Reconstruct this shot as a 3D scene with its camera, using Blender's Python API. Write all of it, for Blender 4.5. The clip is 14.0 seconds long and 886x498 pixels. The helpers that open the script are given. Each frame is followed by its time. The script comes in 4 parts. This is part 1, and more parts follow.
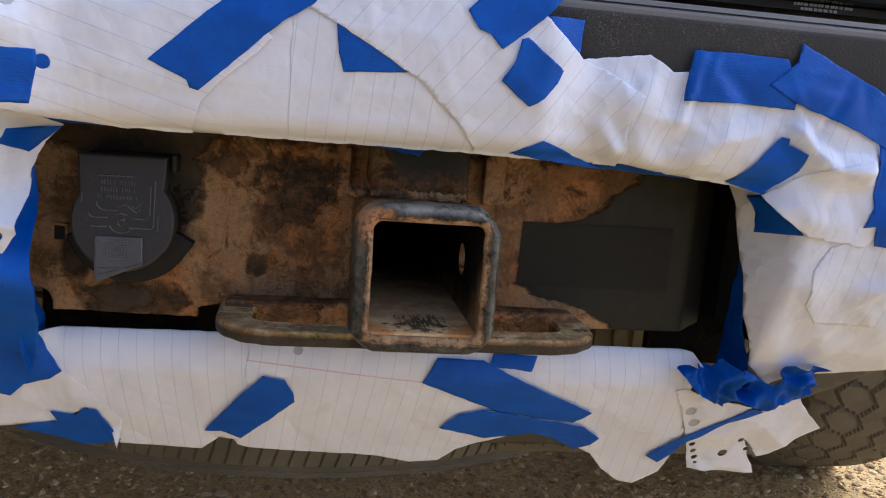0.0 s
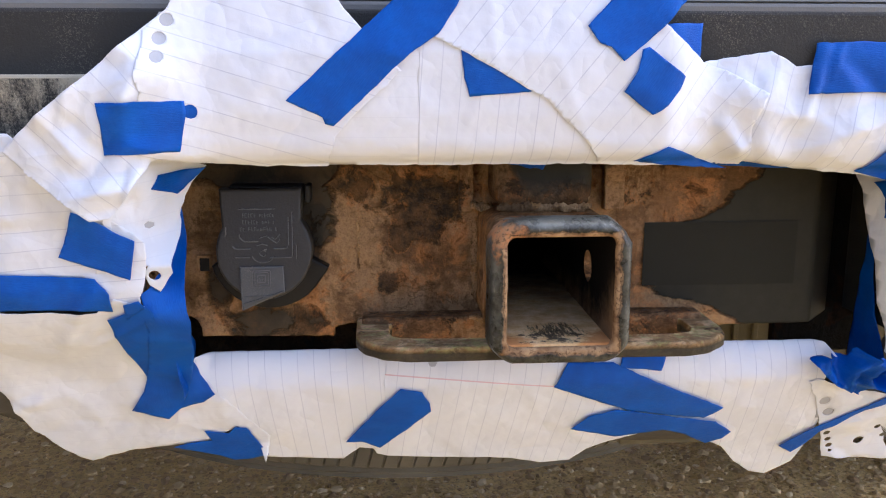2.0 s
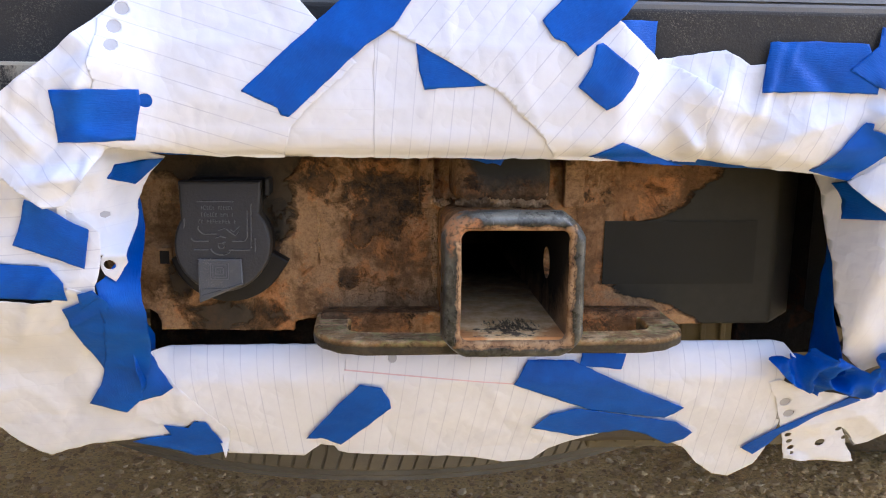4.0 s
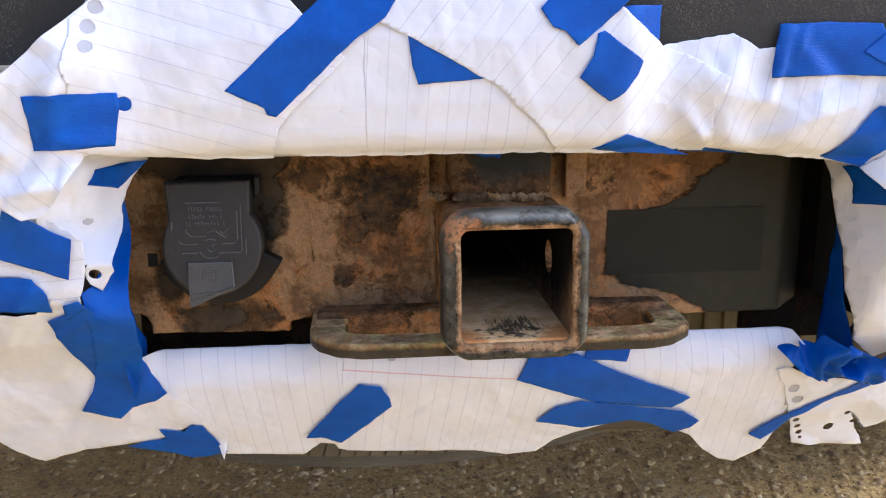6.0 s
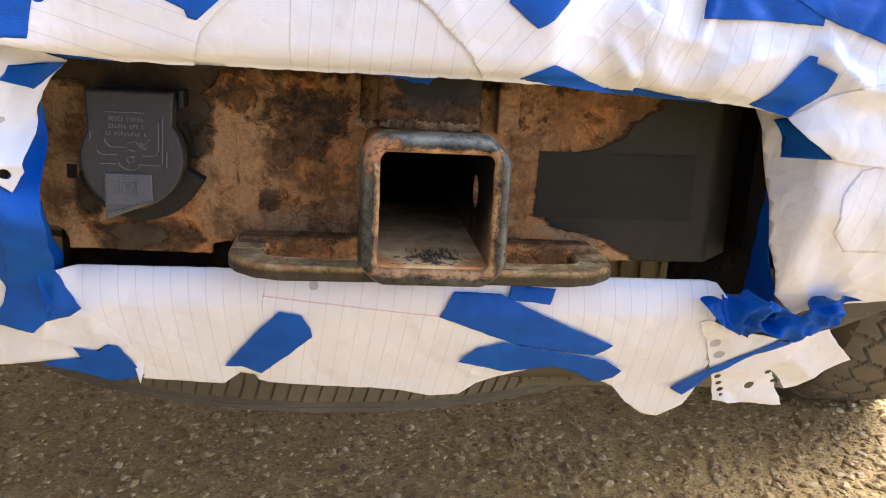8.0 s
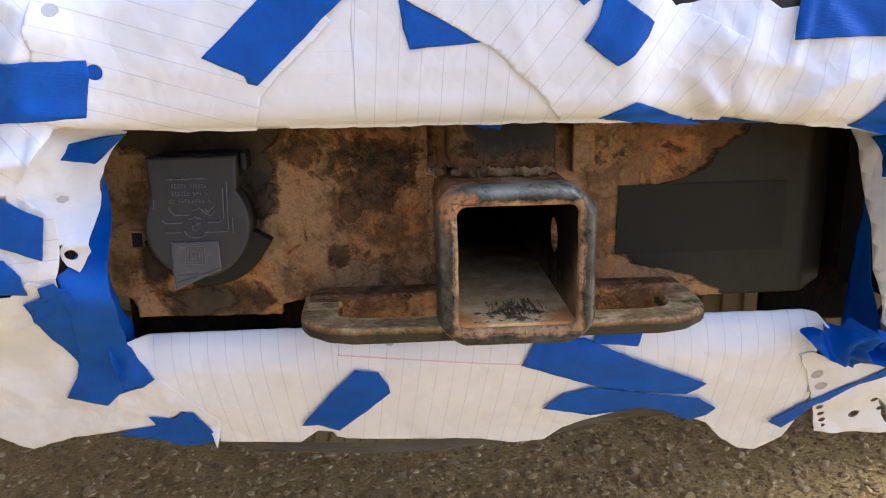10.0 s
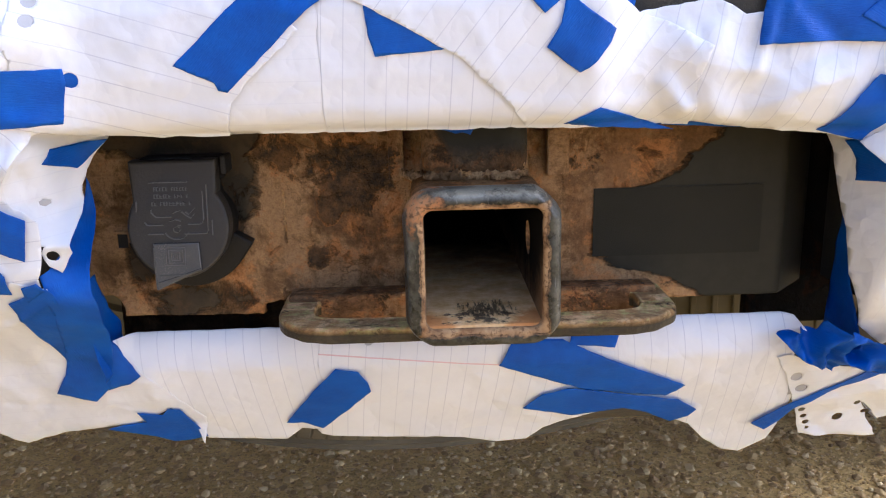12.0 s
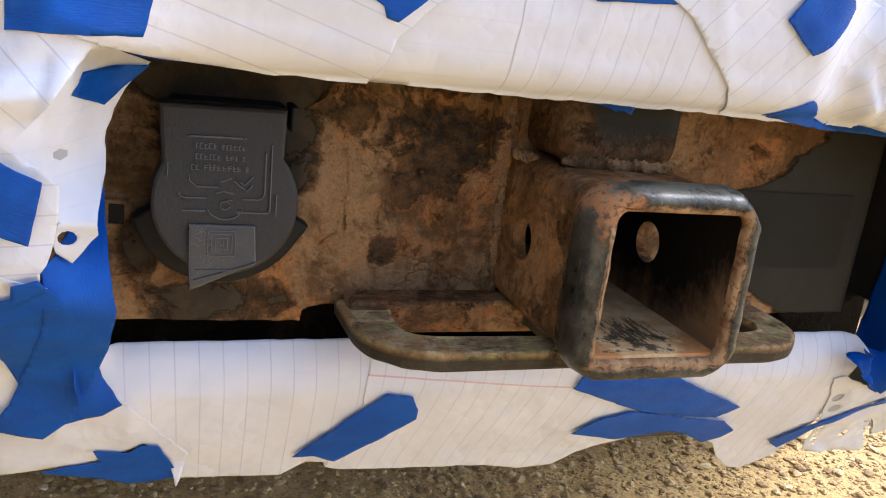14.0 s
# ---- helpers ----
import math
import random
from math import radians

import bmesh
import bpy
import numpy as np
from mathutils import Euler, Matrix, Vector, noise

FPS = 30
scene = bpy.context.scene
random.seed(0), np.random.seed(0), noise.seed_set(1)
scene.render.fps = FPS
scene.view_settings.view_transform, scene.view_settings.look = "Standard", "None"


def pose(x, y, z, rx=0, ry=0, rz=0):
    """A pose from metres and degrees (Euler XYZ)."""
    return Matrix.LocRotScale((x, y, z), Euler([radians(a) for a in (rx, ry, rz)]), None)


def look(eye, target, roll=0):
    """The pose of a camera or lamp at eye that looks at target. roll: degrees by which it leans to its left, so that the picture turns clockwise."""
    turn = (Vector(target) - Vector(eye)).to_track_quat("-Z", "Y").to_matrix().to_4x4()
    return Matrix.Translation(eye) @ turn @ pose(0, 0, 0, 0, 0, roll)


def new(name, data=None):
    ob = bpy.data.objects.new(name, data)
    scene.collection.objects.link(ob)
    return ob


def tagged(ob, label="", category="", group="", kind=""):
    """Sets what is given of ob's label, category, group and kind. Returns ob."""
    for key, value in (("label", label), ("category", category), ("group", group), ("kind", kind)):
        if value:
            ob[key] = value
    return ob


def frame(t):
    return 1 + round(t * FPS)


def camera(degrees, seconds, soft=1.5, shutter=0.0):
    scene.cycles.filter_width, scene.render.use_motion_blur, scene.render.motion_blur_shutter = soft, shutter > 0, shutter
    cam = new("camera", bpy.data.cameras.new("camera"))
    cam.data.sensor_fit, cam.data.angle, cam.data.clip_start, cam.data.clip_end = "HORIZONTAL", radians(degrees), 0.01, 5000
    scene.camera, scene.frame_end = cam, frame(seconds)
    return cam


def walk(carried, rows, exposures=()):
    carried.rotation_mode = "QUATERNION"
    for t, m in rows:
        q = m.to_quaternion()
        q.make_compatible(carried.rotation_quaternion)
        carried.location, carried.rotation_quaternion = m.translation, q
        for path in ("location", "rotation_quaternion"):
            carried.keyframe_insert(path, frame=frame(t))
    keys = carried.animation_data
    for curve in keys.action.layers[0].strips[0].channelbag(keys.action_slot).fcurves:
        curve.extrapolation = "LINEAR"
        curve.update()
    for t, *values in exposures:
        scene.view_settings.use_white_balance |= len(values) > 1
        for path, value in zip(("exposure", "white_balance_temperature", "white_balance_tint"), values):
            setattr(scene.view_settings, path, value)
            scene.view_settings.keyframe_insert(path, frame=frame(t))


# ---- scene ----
cam = camera(55.45, 14.0, 1.1)
# seconds, place in metres, turn in degrees
ROWS = [
    (0.0, -0.052, -0.3579, 0.6497, 79.84, -4.68, -8.35),
    (0.5, -0.0629, -0.3401, 0.6492, 79.65, -3.14, -6.33),
    (1.0, -0.0672, -0.3499, 0.6537, 78.47, -1.54, -5.32),
    (1.5, -0.0707, -0.3525, 0.6596, 78.19, -0.52, -4.93),
    (2.0, -0.0776, -0.363, 0.6649, 78.54, 0.02, -3.79),
    (2.5, -0.0764, -0.3691, 0.6688, 79.49, 0.16, -2.28),
    (3.0, -0.072, -0.3759, 0.661, 79.95, 0.0, -1.96),
    (3.5, -0.0657, -0.3652, 0.6642, 79.79, -0.13, -2.88),
    (4.0, -0.0603, -0.3674, 0.6558, 79.5, -0.73, -4.11),
    (4.2, -0.0614, -0.3603, 0.6539, 79.27, -0.76, -4.61),
    (6.3, -0.0603, -0.349, 0.6709, 76.19, 0.59, -4.67),
    (6.5, -0.0656, -0.3608, 0.6692, 75.73, 0.03, -4.2),
    (7.0, -0.0484, -0.3636, 0.6586, 75.38, -1.74, -3.85),
    (7.5, -0.0409, -0.3575, 0.6503, 75.44, -2.42, -4.6),
    (8.0, -0.0371, -0.353, 0.6456, 75.56, -3.18, -5.8),
    (8.3, -0.029, -0.327, 0.643, 75.64, -3.29, -6.63),
    (8.5, -0.0326, -0.3115, 0.6457, 75.67, -2.57, -7.53),
    (8.7, -0.036, -0.292, 0.654, 75.87, -1.07, -7.38),
    (9.0, -0.0474, -0.2736, 0.666, 75.75, 0.32, -6.74),
    (9.2, -0.0495, -0.2819, 0.6624, 75.64, 0.76, -5.48),
    (11.3, -0.0312, -0.361, 0.6708, 75.61, 1.29, -2.68),
    (11.5, -0.0233, -0.3571, 0.6723, 75.67, 1.52, -2.71),
    (12.0, -0.0239, -0.3341, 0.6662, 75.5, 1.37, -1.57),
    (12.5, -0.042, -0.3329, 0.6641, 74.09, 0.79, -2.37),
    (12.8, -0.084, -0.322, 0.654, 73.62, -0.38, -6.92),
    (13.0, -0.1011, -0.3069, 0.6601, 72.59, -1.56, -10.0),
    (13.2, -0.118, -0.305, 0.669, 73.01, -2.2, -13.24),
    (13.5, -0.1444, -0.2851, 0.6806, 72.75, -3.45, -14.76),
    (13.7, -0.166, -0.265, 0.675, 73.65, -4.7, -16.34),
    (14.0, -0.1648, -0.2231, 0.6505, 73.88, -6.83, -18.4),
]
# the film's own exposure: it brightens after the start
EXPOSURES = [(0.0, 0.92, 5250, 19), (0.5, 1.26, 5250, 19), (1.5, 1.55, 5250, 19), (3.0, 1.70, 5250, 19), (4.2, 1.71, 5250, 19), (6.3, 1.65, 5300, 19), (7.5, 1.70, 5440, 19), (8.5, 1.77, 5460, 18), (9.2, 1.51, 5340, 17), (11.3, 1.58, 5300, 19), (13.0, 1.73, 5400, 18), (14.0, 1.53, 5500, 17)]
walk(cam, [(t, pose(*place)) for t, *place in ROWS], EXPOSURES)

# ---------------------------------------------------------------- light
world = bpy.data.worlds.new("world")
scene.world = world
world.use_nodes = True
sky = world.node_tree.nodes.new("ShaderNodeTexSky")
sky.sky_type, sky.sun_disc = "NISHITA", False
sky.sun_elevation, sky.sun_rotation = radians(40.8), radians(73.3)
sky.air_density, sky.dust_density = 1.0, 2.5
backing = world.node_tree.nodes["Background"]
backing.inputs["Strength"].default_value = 0.15

haze = world.node_tree.nodes.new("ShaderNodeHueSaturation")     # thin high cloud takes the blue out
haze.inputs["Saturation"].default_value = 0.52
world.node_tree.links.new(sky.outputs["Color"], haze.inputs["Color"])
world.node_tree.links.new(haze.outputs["Color"], backing.inputs["Color"])
sun = new("sun", bpy.data.lights.new("sun", "SUN"))
sun.data.energy, sun.data.angle, sun.data.color = 1.8, radians(40.0), (1.0, 0.93, 0.82)
sun.matrix_world = look((8.0, 2.4, 7.2), (0, 0, 0))


# ---------------------------------------------------------------- materials
class Nodes:
    """A short way to write a node material."""

    def __init__(self, name):
        self.m = bpy.data.materials.new(name)
        self.m.use_nodes = True
        self.t = self.m.node_tree
        self.bsdf = self.t.nodes["Principled BSDF"]

    def node(self, kind, **values):
        n = self.t.nodes.new(kind)
        for key, v in values.items():
            if key in n.inputs:
                self.put(n.inputs[key], v)
        return n

    def put(self, socket, v):
        if isinstance(v, bpy.types.NodeSocket):
            self.t.links.new(v, socket)
        else:
            socket.default_value = v

    def coords(self, kind="Object", scale=(1, 1, 1)):
        c = self.node("ShaderNodeTexCoord")
        return self.node("ShaderNodeMapping", Vector=c.outputs[kind], Scale=scale).outputs[0]

    def noise(self, v, scale, detail=4.0, rough=0.6, bend=0.0):
        return self.node("ShaderNodeTexNoise", Vector=v, Scale=scale, Detail=detail, Roughness=rough, Distortion=bend).outputs["Fac"]

    def ramp(self, fac, *stops):
        n = self.node("ShaderNodeValToRGB", Fac=fac)
        ramp = n.color_ramp
        while len(ramp.elements) < len(stops):
            ramp.elements.new(0.5)
        for e, (p, c) in zip(ramp.elements, stops):
            e.position = p
            e.color = (*c, 1) if isinstance(c, tuple) else (c, c, c, 1)
        return n.outputs["Color"]

    def mix(self, fac, a, b, how="MIX"):
        n = self.t.nodes.new("ShaderNodeMix")
        n.data_type, n.blend_type = "RGBA", how
        self.put(n.inputs[0], fac)
        for k, v in ((6, a), (7, b)):
            self.put(n.inputs[k], (*v, 1) if isinstance(v, tuple) and len(v) == 3 else v)
        return n.outputs[2]

    def math(self, how, a, b=0.0, c=0.0):
        n = self.t.nodes.new("ShaderNodeMath")
        n.operation = how
        for k, v in enumerate((a, b, c)):
            self.put(n.inputs[k], v)
        return n.outputs[0]

    def done(self, color, rough=0.6, metal=0.0, height=None, depth=0.001, strength=0.6, **more):
        self.put(self.bsdf.inputs["Base Color"], (*color, 1) if isinstance(color, tuple) else color)
        self.put(self.bsdf.inputs["Roughness"], rough)
        self.put(self.bsdf.inputs["Metallic"], metal)
        for key, v in more.items():
            self.put(self.bsdf.inputs[key.replace("_", " ")], v)
        if height is not None:
            b = self.node("ShaderNodeBump", Height=height, Distance=depth, Strength=strength)
            self.t.links.new(b.outputs[0], self.bsdf.inputs["Normal"])
        return self.m


def spots(n, ob, places):
    """Raised where one of the ragged patches (x, z, half width, half height, weight) lies."""
    p = n.node("ShaderNodeSeparateXYZ", Vector=ob)
    total = 0.0
    for x, z, a, b, weight in places:
        dx = n.math("DIVIDE", n.math("SUBTRACT", p.outputs[0], x), a)
        dz = n.math("DIVIDE", n.math("SUBTRACT", p.outputs[2], z), b)
        d = n.math("ADD", n.math("MULTIPLY", dx, dx), n.math("MULTIPLY", dz, dz))
        total = n.math("ADD", total, n.math("MULTIPLY", n.math("MAXIMUM", n.math("SUBTRACT", 1.0, d), 0.0), weight))
    return total


def paper_material(name, ink, margin=None, tone=((0.690, 0.710, 0.765), (0.755, 0.775, 0.825))):
    """White notebook paper; lines every 8.7 mm across the sheet's own U."""
    n = Nodes(name)
    uv = n.coords("UV")
    parts = n.node("ShaderNodeSeparateXYZ", Vector=uv)
    wave = n.math("FRACT", parts.outputs[0])
    line = n.math("LESS_THAN", n.math("ABSOLUTE", n.math("SUBTRACT", wave, 0.5)), 0.026)
    ob = n.coords()
    tone = n.ramp(n.noise(ob, 30, 5), (0.3, tone[0]), (0.7, tone[1]))
    fade = n.math("MULTIPLY", line, n.math("MULTIPLY", n.noise(ob, 60, 2), 2.0 * ink))
    color = n.mix(fade, tone, (0.36, 0.38, 0.50))
    if margin is not None:
        red = n.math("LESS_THAN", n.math("ABSOLUTE", n.math("SUBTRACT", parts.outputs[1], margin)), 0.045)
        color = n.mix(n.math("MULTIPLY", red, 0.6), color, (0.62, 0.30, 0.36))
    ridge = n.math("ABSOLUTE", n.math("SUBTRACT", n.noise(ob, 26, 2, 0.5), 0.5))
    sharp = n.math("ABSOLUTE", n.math("SUBTRACT", n.noise(ob, 60, 2, 0.5), 0.5))
    bent = n.t.nodes.new("ShaderNodeVectorMath")
    bent.operation = "MULTIPLY_ADD"
    n.put(bent.inputs[0], n.node("ShaderNodeTexNoise", Vector=ob, Scale=30.0, Detail=2.0).outputs["Color"])
    n.put(bent.inputs[1], (0.03, 0.03, 0.03))
    n.put(bent.inputs[2], ob)
    facets = n.node("ShaderNodeTexVoronoi", Vector=bent.outputs[0], Scale=42.0).outputs["Distance"]
    small = n.node("ShaderNodeTexVoronoi", Vector=bent.outputs[0], Scale=105.0).outputs["Distance"]
    crushed_part = n.math("MINIMUM", n.math("ADD", 0.15, spots(n, ob, ((-0.205, 0.625, 0.06, 0.07, 1.6), (0.15, 0.640, 0.11, 0.05, 1.3), (0.215, 0.590, 0.06, 0.09, 1.3), (-0.20, 0.59, 0.04, 0.05, 0.8), (0.19, 0.47, 0.06, 0.06, 0.8), (-0.17, 0.47, 0.06, 0.04, 0.7)))), 1.0)
    folds = n.math("MULTIPLY", crushed_part, n.math("ADD", n.math("MULTIPLY", facets, 0.55), n.math("MULTIPLY", small, 0.16)))
    height = n.math("ADD", n.math("ADD", n.math("ADD", ridge, folds), n.math("MULTIPLY", sharp, 0.35)), n.math("MULTIPLY", n.noise(ob, 600, 2), 0.012))
    return n.done(color, 0.8, height=height, depth=0.010, strength=0.36, Specular_IOR_Level=0.2)


# the grey look has the shade inside punched holes put into its colour
PAPER = {"ruled": paper_material("ruled_paper", 0.32), "back": paper_material("paper_back", 0.07),
         "thin": paper_material("hole_shade_paper", 0.0, tone=((0.40, 0.405, 0.43), (0.46, 0.465, 0.49))), "margin": paper_material("margin_paper", 0.30, 57.1)}


def tape_material():
    n = Nodes("painters_tape")
    uv = n.coords("UV")
    crepe = n.node("ShaderNodeTexNoise", Vector=n.node("ShaderNodeMapping", Vector=uv, Scale=(2.2, 0.25, 1)).outputs[0], Scale=9.0, Detail=3.0).outputs["Fac"]
    ob = n.coords()
    patch = n.noise(ob, 55, 4)
    color = n.mix(n.ramp(patch, (0.35, 0.0), (0.7, 1.0)), (0.004, 0.060, 0.335), (0.0055, 0.097, 0.50))
    color = n.mix(n.math("MULTIPLY", crepe, 0.25), color, (0.011, 0.130, 0.58))
    return n.done(color, 0.52, height=n.math("ADD", crepe, n.math("MULTIPLY", patch, 2.0)), depth=0.0006, strength=0.5, Specular_IOR_Level=0.25)


TAPE = tape_material()


def rusty_material(name, dark, mid, light, paint=0.5, sound=None, stains=None, relief=0.0022, grow=1.0, stretch=1.0):
    """Rusted steel under flaking black paint; paint: how much of it is left. sound, stains: build masks of near-black
    areas and of worn patches.
    """
    n = Nodes(name)
    ob = n.coords()
    plain, ob = ob, (n.coords(scale=(stretch, 1, 1)) if stretch != 1.0 else ob)
    streaked = n.coords(scale=(1.7, 1, 0.5))
    deep, warm = tuple(v * 0.48 for v in mid), (min(0.6, light[0] * 1.2), light[1] * 0.86, light[2] * 0.6)
    flake, small, fine = n.noise(ob, 24 * grow, 12, 0.72, 0.4), n.noise(ob, 120 * grow, 8, 0.7), n.noise(ob, 900, 4, 0.7)
    crust = n.noise(ob, 55 * grow, 9, 0.72, 0.3)
    rust = n.mix(n.ramp(n.noise(streaked, 14 * grow, 9, 0.66, 0.3), (0.42, 0.0), (0.50, 0.8), (0.60, 1.0)), mid, light)
    rust = n.mix(n.ramp(n.noise(ob, 19 * grow, 11, 0.72, 0.5), (0.43, 0.8), (0.47, 0.55), (0.52, 0.0)), rust, deep)
    rust = n.mix(n.ramp(crust, (0.38, 0.7), (0.46, 0.0)), rust, deep)
    rust = n.mix(n.ramp(n.math("MULTIPLY", crust, n.noise(ob, 40 * grow, 8, 0.7)), (0.27, 0.0), (0.33, 0.7)), rust, warm)
    rust = n.mix(n.ramp(fine, (0.34, 0.3), (0.5, 0.0)), rust, deep)
    cut = n.math("SUBTRACT", flake, paint)
    if stains:
        cut = n.math("SUBTRACT", cut, stains(n, plain))
    left = n.ramp(n.math("ADD", cut, n.math("ADD", 0.47, n.math("MULTIPLY", small, 0.06))), (0.455, 1.0), (0.482, 0.75), (0.515, 0.0))
    rim = n.ramp(n.math("ADD", cut, 0.5), (0.490, 0.0), (0.508, 1.0), (0.535, 0.0))
    rust = n.mix(n.math("MULTIPLY", rim, n.ramp(small, (0.42, 0.0), (0.60, 0.7))), rust, warm)
    shell = n.ramp(n.noise(ob, 30 * grow, 7, 0.62, 0.6), (0.470, 0.0), (0.482, 1.0), (0.494, 0.0))
    shell = n.math("MULTIPLY", shell, n.ramp(n.noise(ob, 17 * grow, 4), (0.46, 0.0), (0.58, 0.38)))
    old = n.mix(n.ramp(n.noise(ob, 75 * grow, 9, 0.72), (0.42, 0.0), (0.60, 1.0)), dark, tuple(v * 0.62 for v in mid))
    color = n.mix(left, rust, old)
    bent = n.t.nodes.new("ShaderNodeVectorMath")
    bent.operation = "MULTIPLY_ADD"
    wobble = n.node("ShaderNodeTexNoise", Vector=ob, Scale=60.0 * grow, Detail=4.0).outputs["Color"]
    n.put(bent.inputs[0], wobble)
    n.put(bent.inputs[1], (0.012, 0.012, 0.012))
    n.put(bent.inputs[2], ob)
    cells = n.t.nodes.new("ShaderNodeTexVoronoi")
    cells.feature = "DISTANCE_TO_EDGE"
    n.put(cells.inputs["Vector"], bent.outputs[0])
    n.put(cells.inputs["Scale"], 62.0 * grow)
    crack = n.math("MULTIPLY", n.ramp(cells.outputs["Distance"], (0.0, 1.0), (0.035, 0.0)), n.ramp(n.noise(ob, 24 * grow, 6, 0.65), (0.54, 0.0), (0.63, 0.12)))
    color = n.mix(n.math("MAXIMUM", crack, shell), color, (0.020, 0.013, 0.009))
    color = n.mix(1.0, color, n.ramp(n.noise(ob, 420, 6, 0.8), (0.34, (0.78, 0.77, 0.75)), (0.50, (1.0, 1.0, 1.0)), (0.66, (1.16, 1.15, 1.12))), "MULTIPLY")
    rough = n.ramp(left, (0.0, 0.88), (1.0, 0.5))
    height = n.math("ADD", n.math("SUBTRACT", n.math("MULTIPLY", left, 0.4), n.math("MULTIPLY", n.math("MAXIMUM", crack, shell), 0.8)), n.math("ADD", n.math("MULTIPLY", crust, 1.2), n.math("ADD", n.math("MULTIPLY", small, 1.0), n.math("MULTIPLY", fine, 0.3))))
    if sound:
        black_share = sound(n, plain)
        black = n.mix(n.noise(ob, 160, 4), (0.0230, 0.0220, 0.0165), (0.0360, 0.0340, 0.0250))
        color = n.mix(black_share, color, black)
        rough = n.mix(black_share, rough, (0.46, 0.46, 0.46))
        height = n.math("MULTIPLY", height, n.math("SUBTRACT", 1.0, n.math("MULTIPLY", black_share, 0.97)))
    return n.done(color, rough, height=height, depth=relief, strength=1.0, Specular_IOR_Level=0.1)


def loop_dark_rims(n, ob):
    """Near-black on the loops' rims and undersides, below a ragged height."""
    p = n.node("ShaderNodeSeparateXYZ", Vector=ob)
    ragged = n.math("MULTIPLY", n.math("SUBTRACT", n.noise(ob, 140, 6, 0.7), 0.5), 0.0015)
    return n.ramp(n.math("ADD", p.outputs[2], ragged), (0.5361, 0.95), (0.5376, 0.0))


def beam_stains(n, ob):
    """Dark worn patches of the beam, and the tan ones between them."""
    return spots(n, ob, ((-0.077, 0.5575, 0.011, 0.012, 0.34), (-0.071, 0.580, 0.008, 0.012, 0.14), (-0.068, 0.596, 0.018, 0.018, 0.06), (-0.117, 0.590, 0.009, 0.024, 0.16), (-0.051, 0.599, 0.018, 0.028, 0.11),
                         (-0.100, 0.574, 0.016, 0.032, -0.12), (0.078, 0.608, 0.016, 0.014, -0.12), (-0.120, 0.548, 0.012, 0.012, -0.10), (-0.150, 0.622, 0.040, 0.014, 0.14), (0.088, 0.596, 0.010, 0.006, -0.06),
                         (-0.058, 0.554, 0.040, 0.024, -0.20), (-0.092, 0.552, 0.006, 0.010, -0.12), (-0.172, 0.590, 0.012, 0.035, -0.05), (0.045, 0.560, 0.010, 0.025, -0.12)))


def beam_paint_and_shade(n, ob):
    """Where the beam is black: paint that still holds at the far end, with a ragged border, and shade painted along the
    top.
    """
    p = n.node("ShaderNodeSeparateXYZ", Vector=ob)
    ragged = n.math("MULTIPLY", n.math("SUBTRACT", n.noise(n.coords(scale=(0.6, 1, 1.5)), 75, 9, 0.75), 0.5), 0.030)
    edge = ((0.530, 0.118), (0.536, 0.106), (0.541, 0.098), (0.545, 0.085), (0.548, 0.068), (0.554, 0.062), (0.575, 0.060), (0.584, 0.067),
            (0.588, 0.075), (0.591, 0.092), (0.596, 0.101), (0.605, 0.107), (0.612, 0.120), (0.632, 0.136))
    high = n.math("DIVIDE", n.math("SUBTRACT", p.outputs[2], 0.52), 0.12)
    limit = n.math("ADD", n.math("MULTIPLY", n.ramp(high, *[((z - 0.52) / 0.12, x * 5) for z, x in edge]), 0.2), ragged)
    # shade under the upper lip painted in, and dark patches round the socket
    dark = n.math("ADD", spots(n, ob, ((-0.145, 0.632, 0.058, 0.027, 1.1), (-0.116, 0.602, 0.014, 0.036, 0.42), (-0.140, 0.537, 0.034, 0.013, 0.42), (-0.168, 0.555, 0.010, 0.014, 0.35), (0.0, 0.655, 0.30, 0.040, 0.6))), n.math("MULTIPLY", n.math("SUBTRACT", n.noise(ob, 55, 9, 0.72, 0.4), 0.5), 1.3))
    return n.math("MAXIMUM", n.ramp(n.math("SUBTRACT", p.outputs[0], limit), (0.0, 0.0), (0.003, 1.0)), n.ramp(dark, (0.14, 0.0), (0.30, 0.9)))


def block_paint(n, ob):
    """The block keeps its paint above the weld."""
    p = n.node("ShaderNodeSeparateXYZ", Vector=ob)
    ragged = n.math("MULTIPLY", n.math("SUBTRACT", n.noise(ob, 80, 6, 0.7), 0.5), 0.016)
    return n.ramp(n.math("SUBTRACT", n.math("SUBTRACT", n.math("ADD", p.outputs[2], ragged), n.math("MULTIPLY", n.math("MAXIMUM", n.math("SUBTRACT", -0.012, p.outputs[0]), 0.0), 2.0)), 0.6095), (0.0, 0.0), (0.005, 1.0))


BEAM_RUST = rusty_material("rusted_beam", (0.038, 0.031, 0.023), (0.270, 0.149, 0.066), (0.420, 0.262, 0.126), 0.425, beam_paint_and_shade, beam_stains)
TUBE_RUST = rusty_material("rusted_tube", (0.028, 0.023, 0.017), (0.28, 0.148, 0.06), (0.46, 0.27, 0.118), 0.42, grow=1.5)
LOOP_RUST = rusty_material("worn_loop", (0.034, 0.026, 0.018), (0.60, 0.360, 0.155), (0.92, 0.660, 0.36), 0.42, loop_dark_rims, grow=3.0, stretch=0.6)
WELD_RUST = rusty_material("weld_rust", (0.05, 0.032, 0.018), (0.32, 0.185, 0.085), (0.58, 0.385, 0.19), 0.34, relief=0.003, grow=2.4)
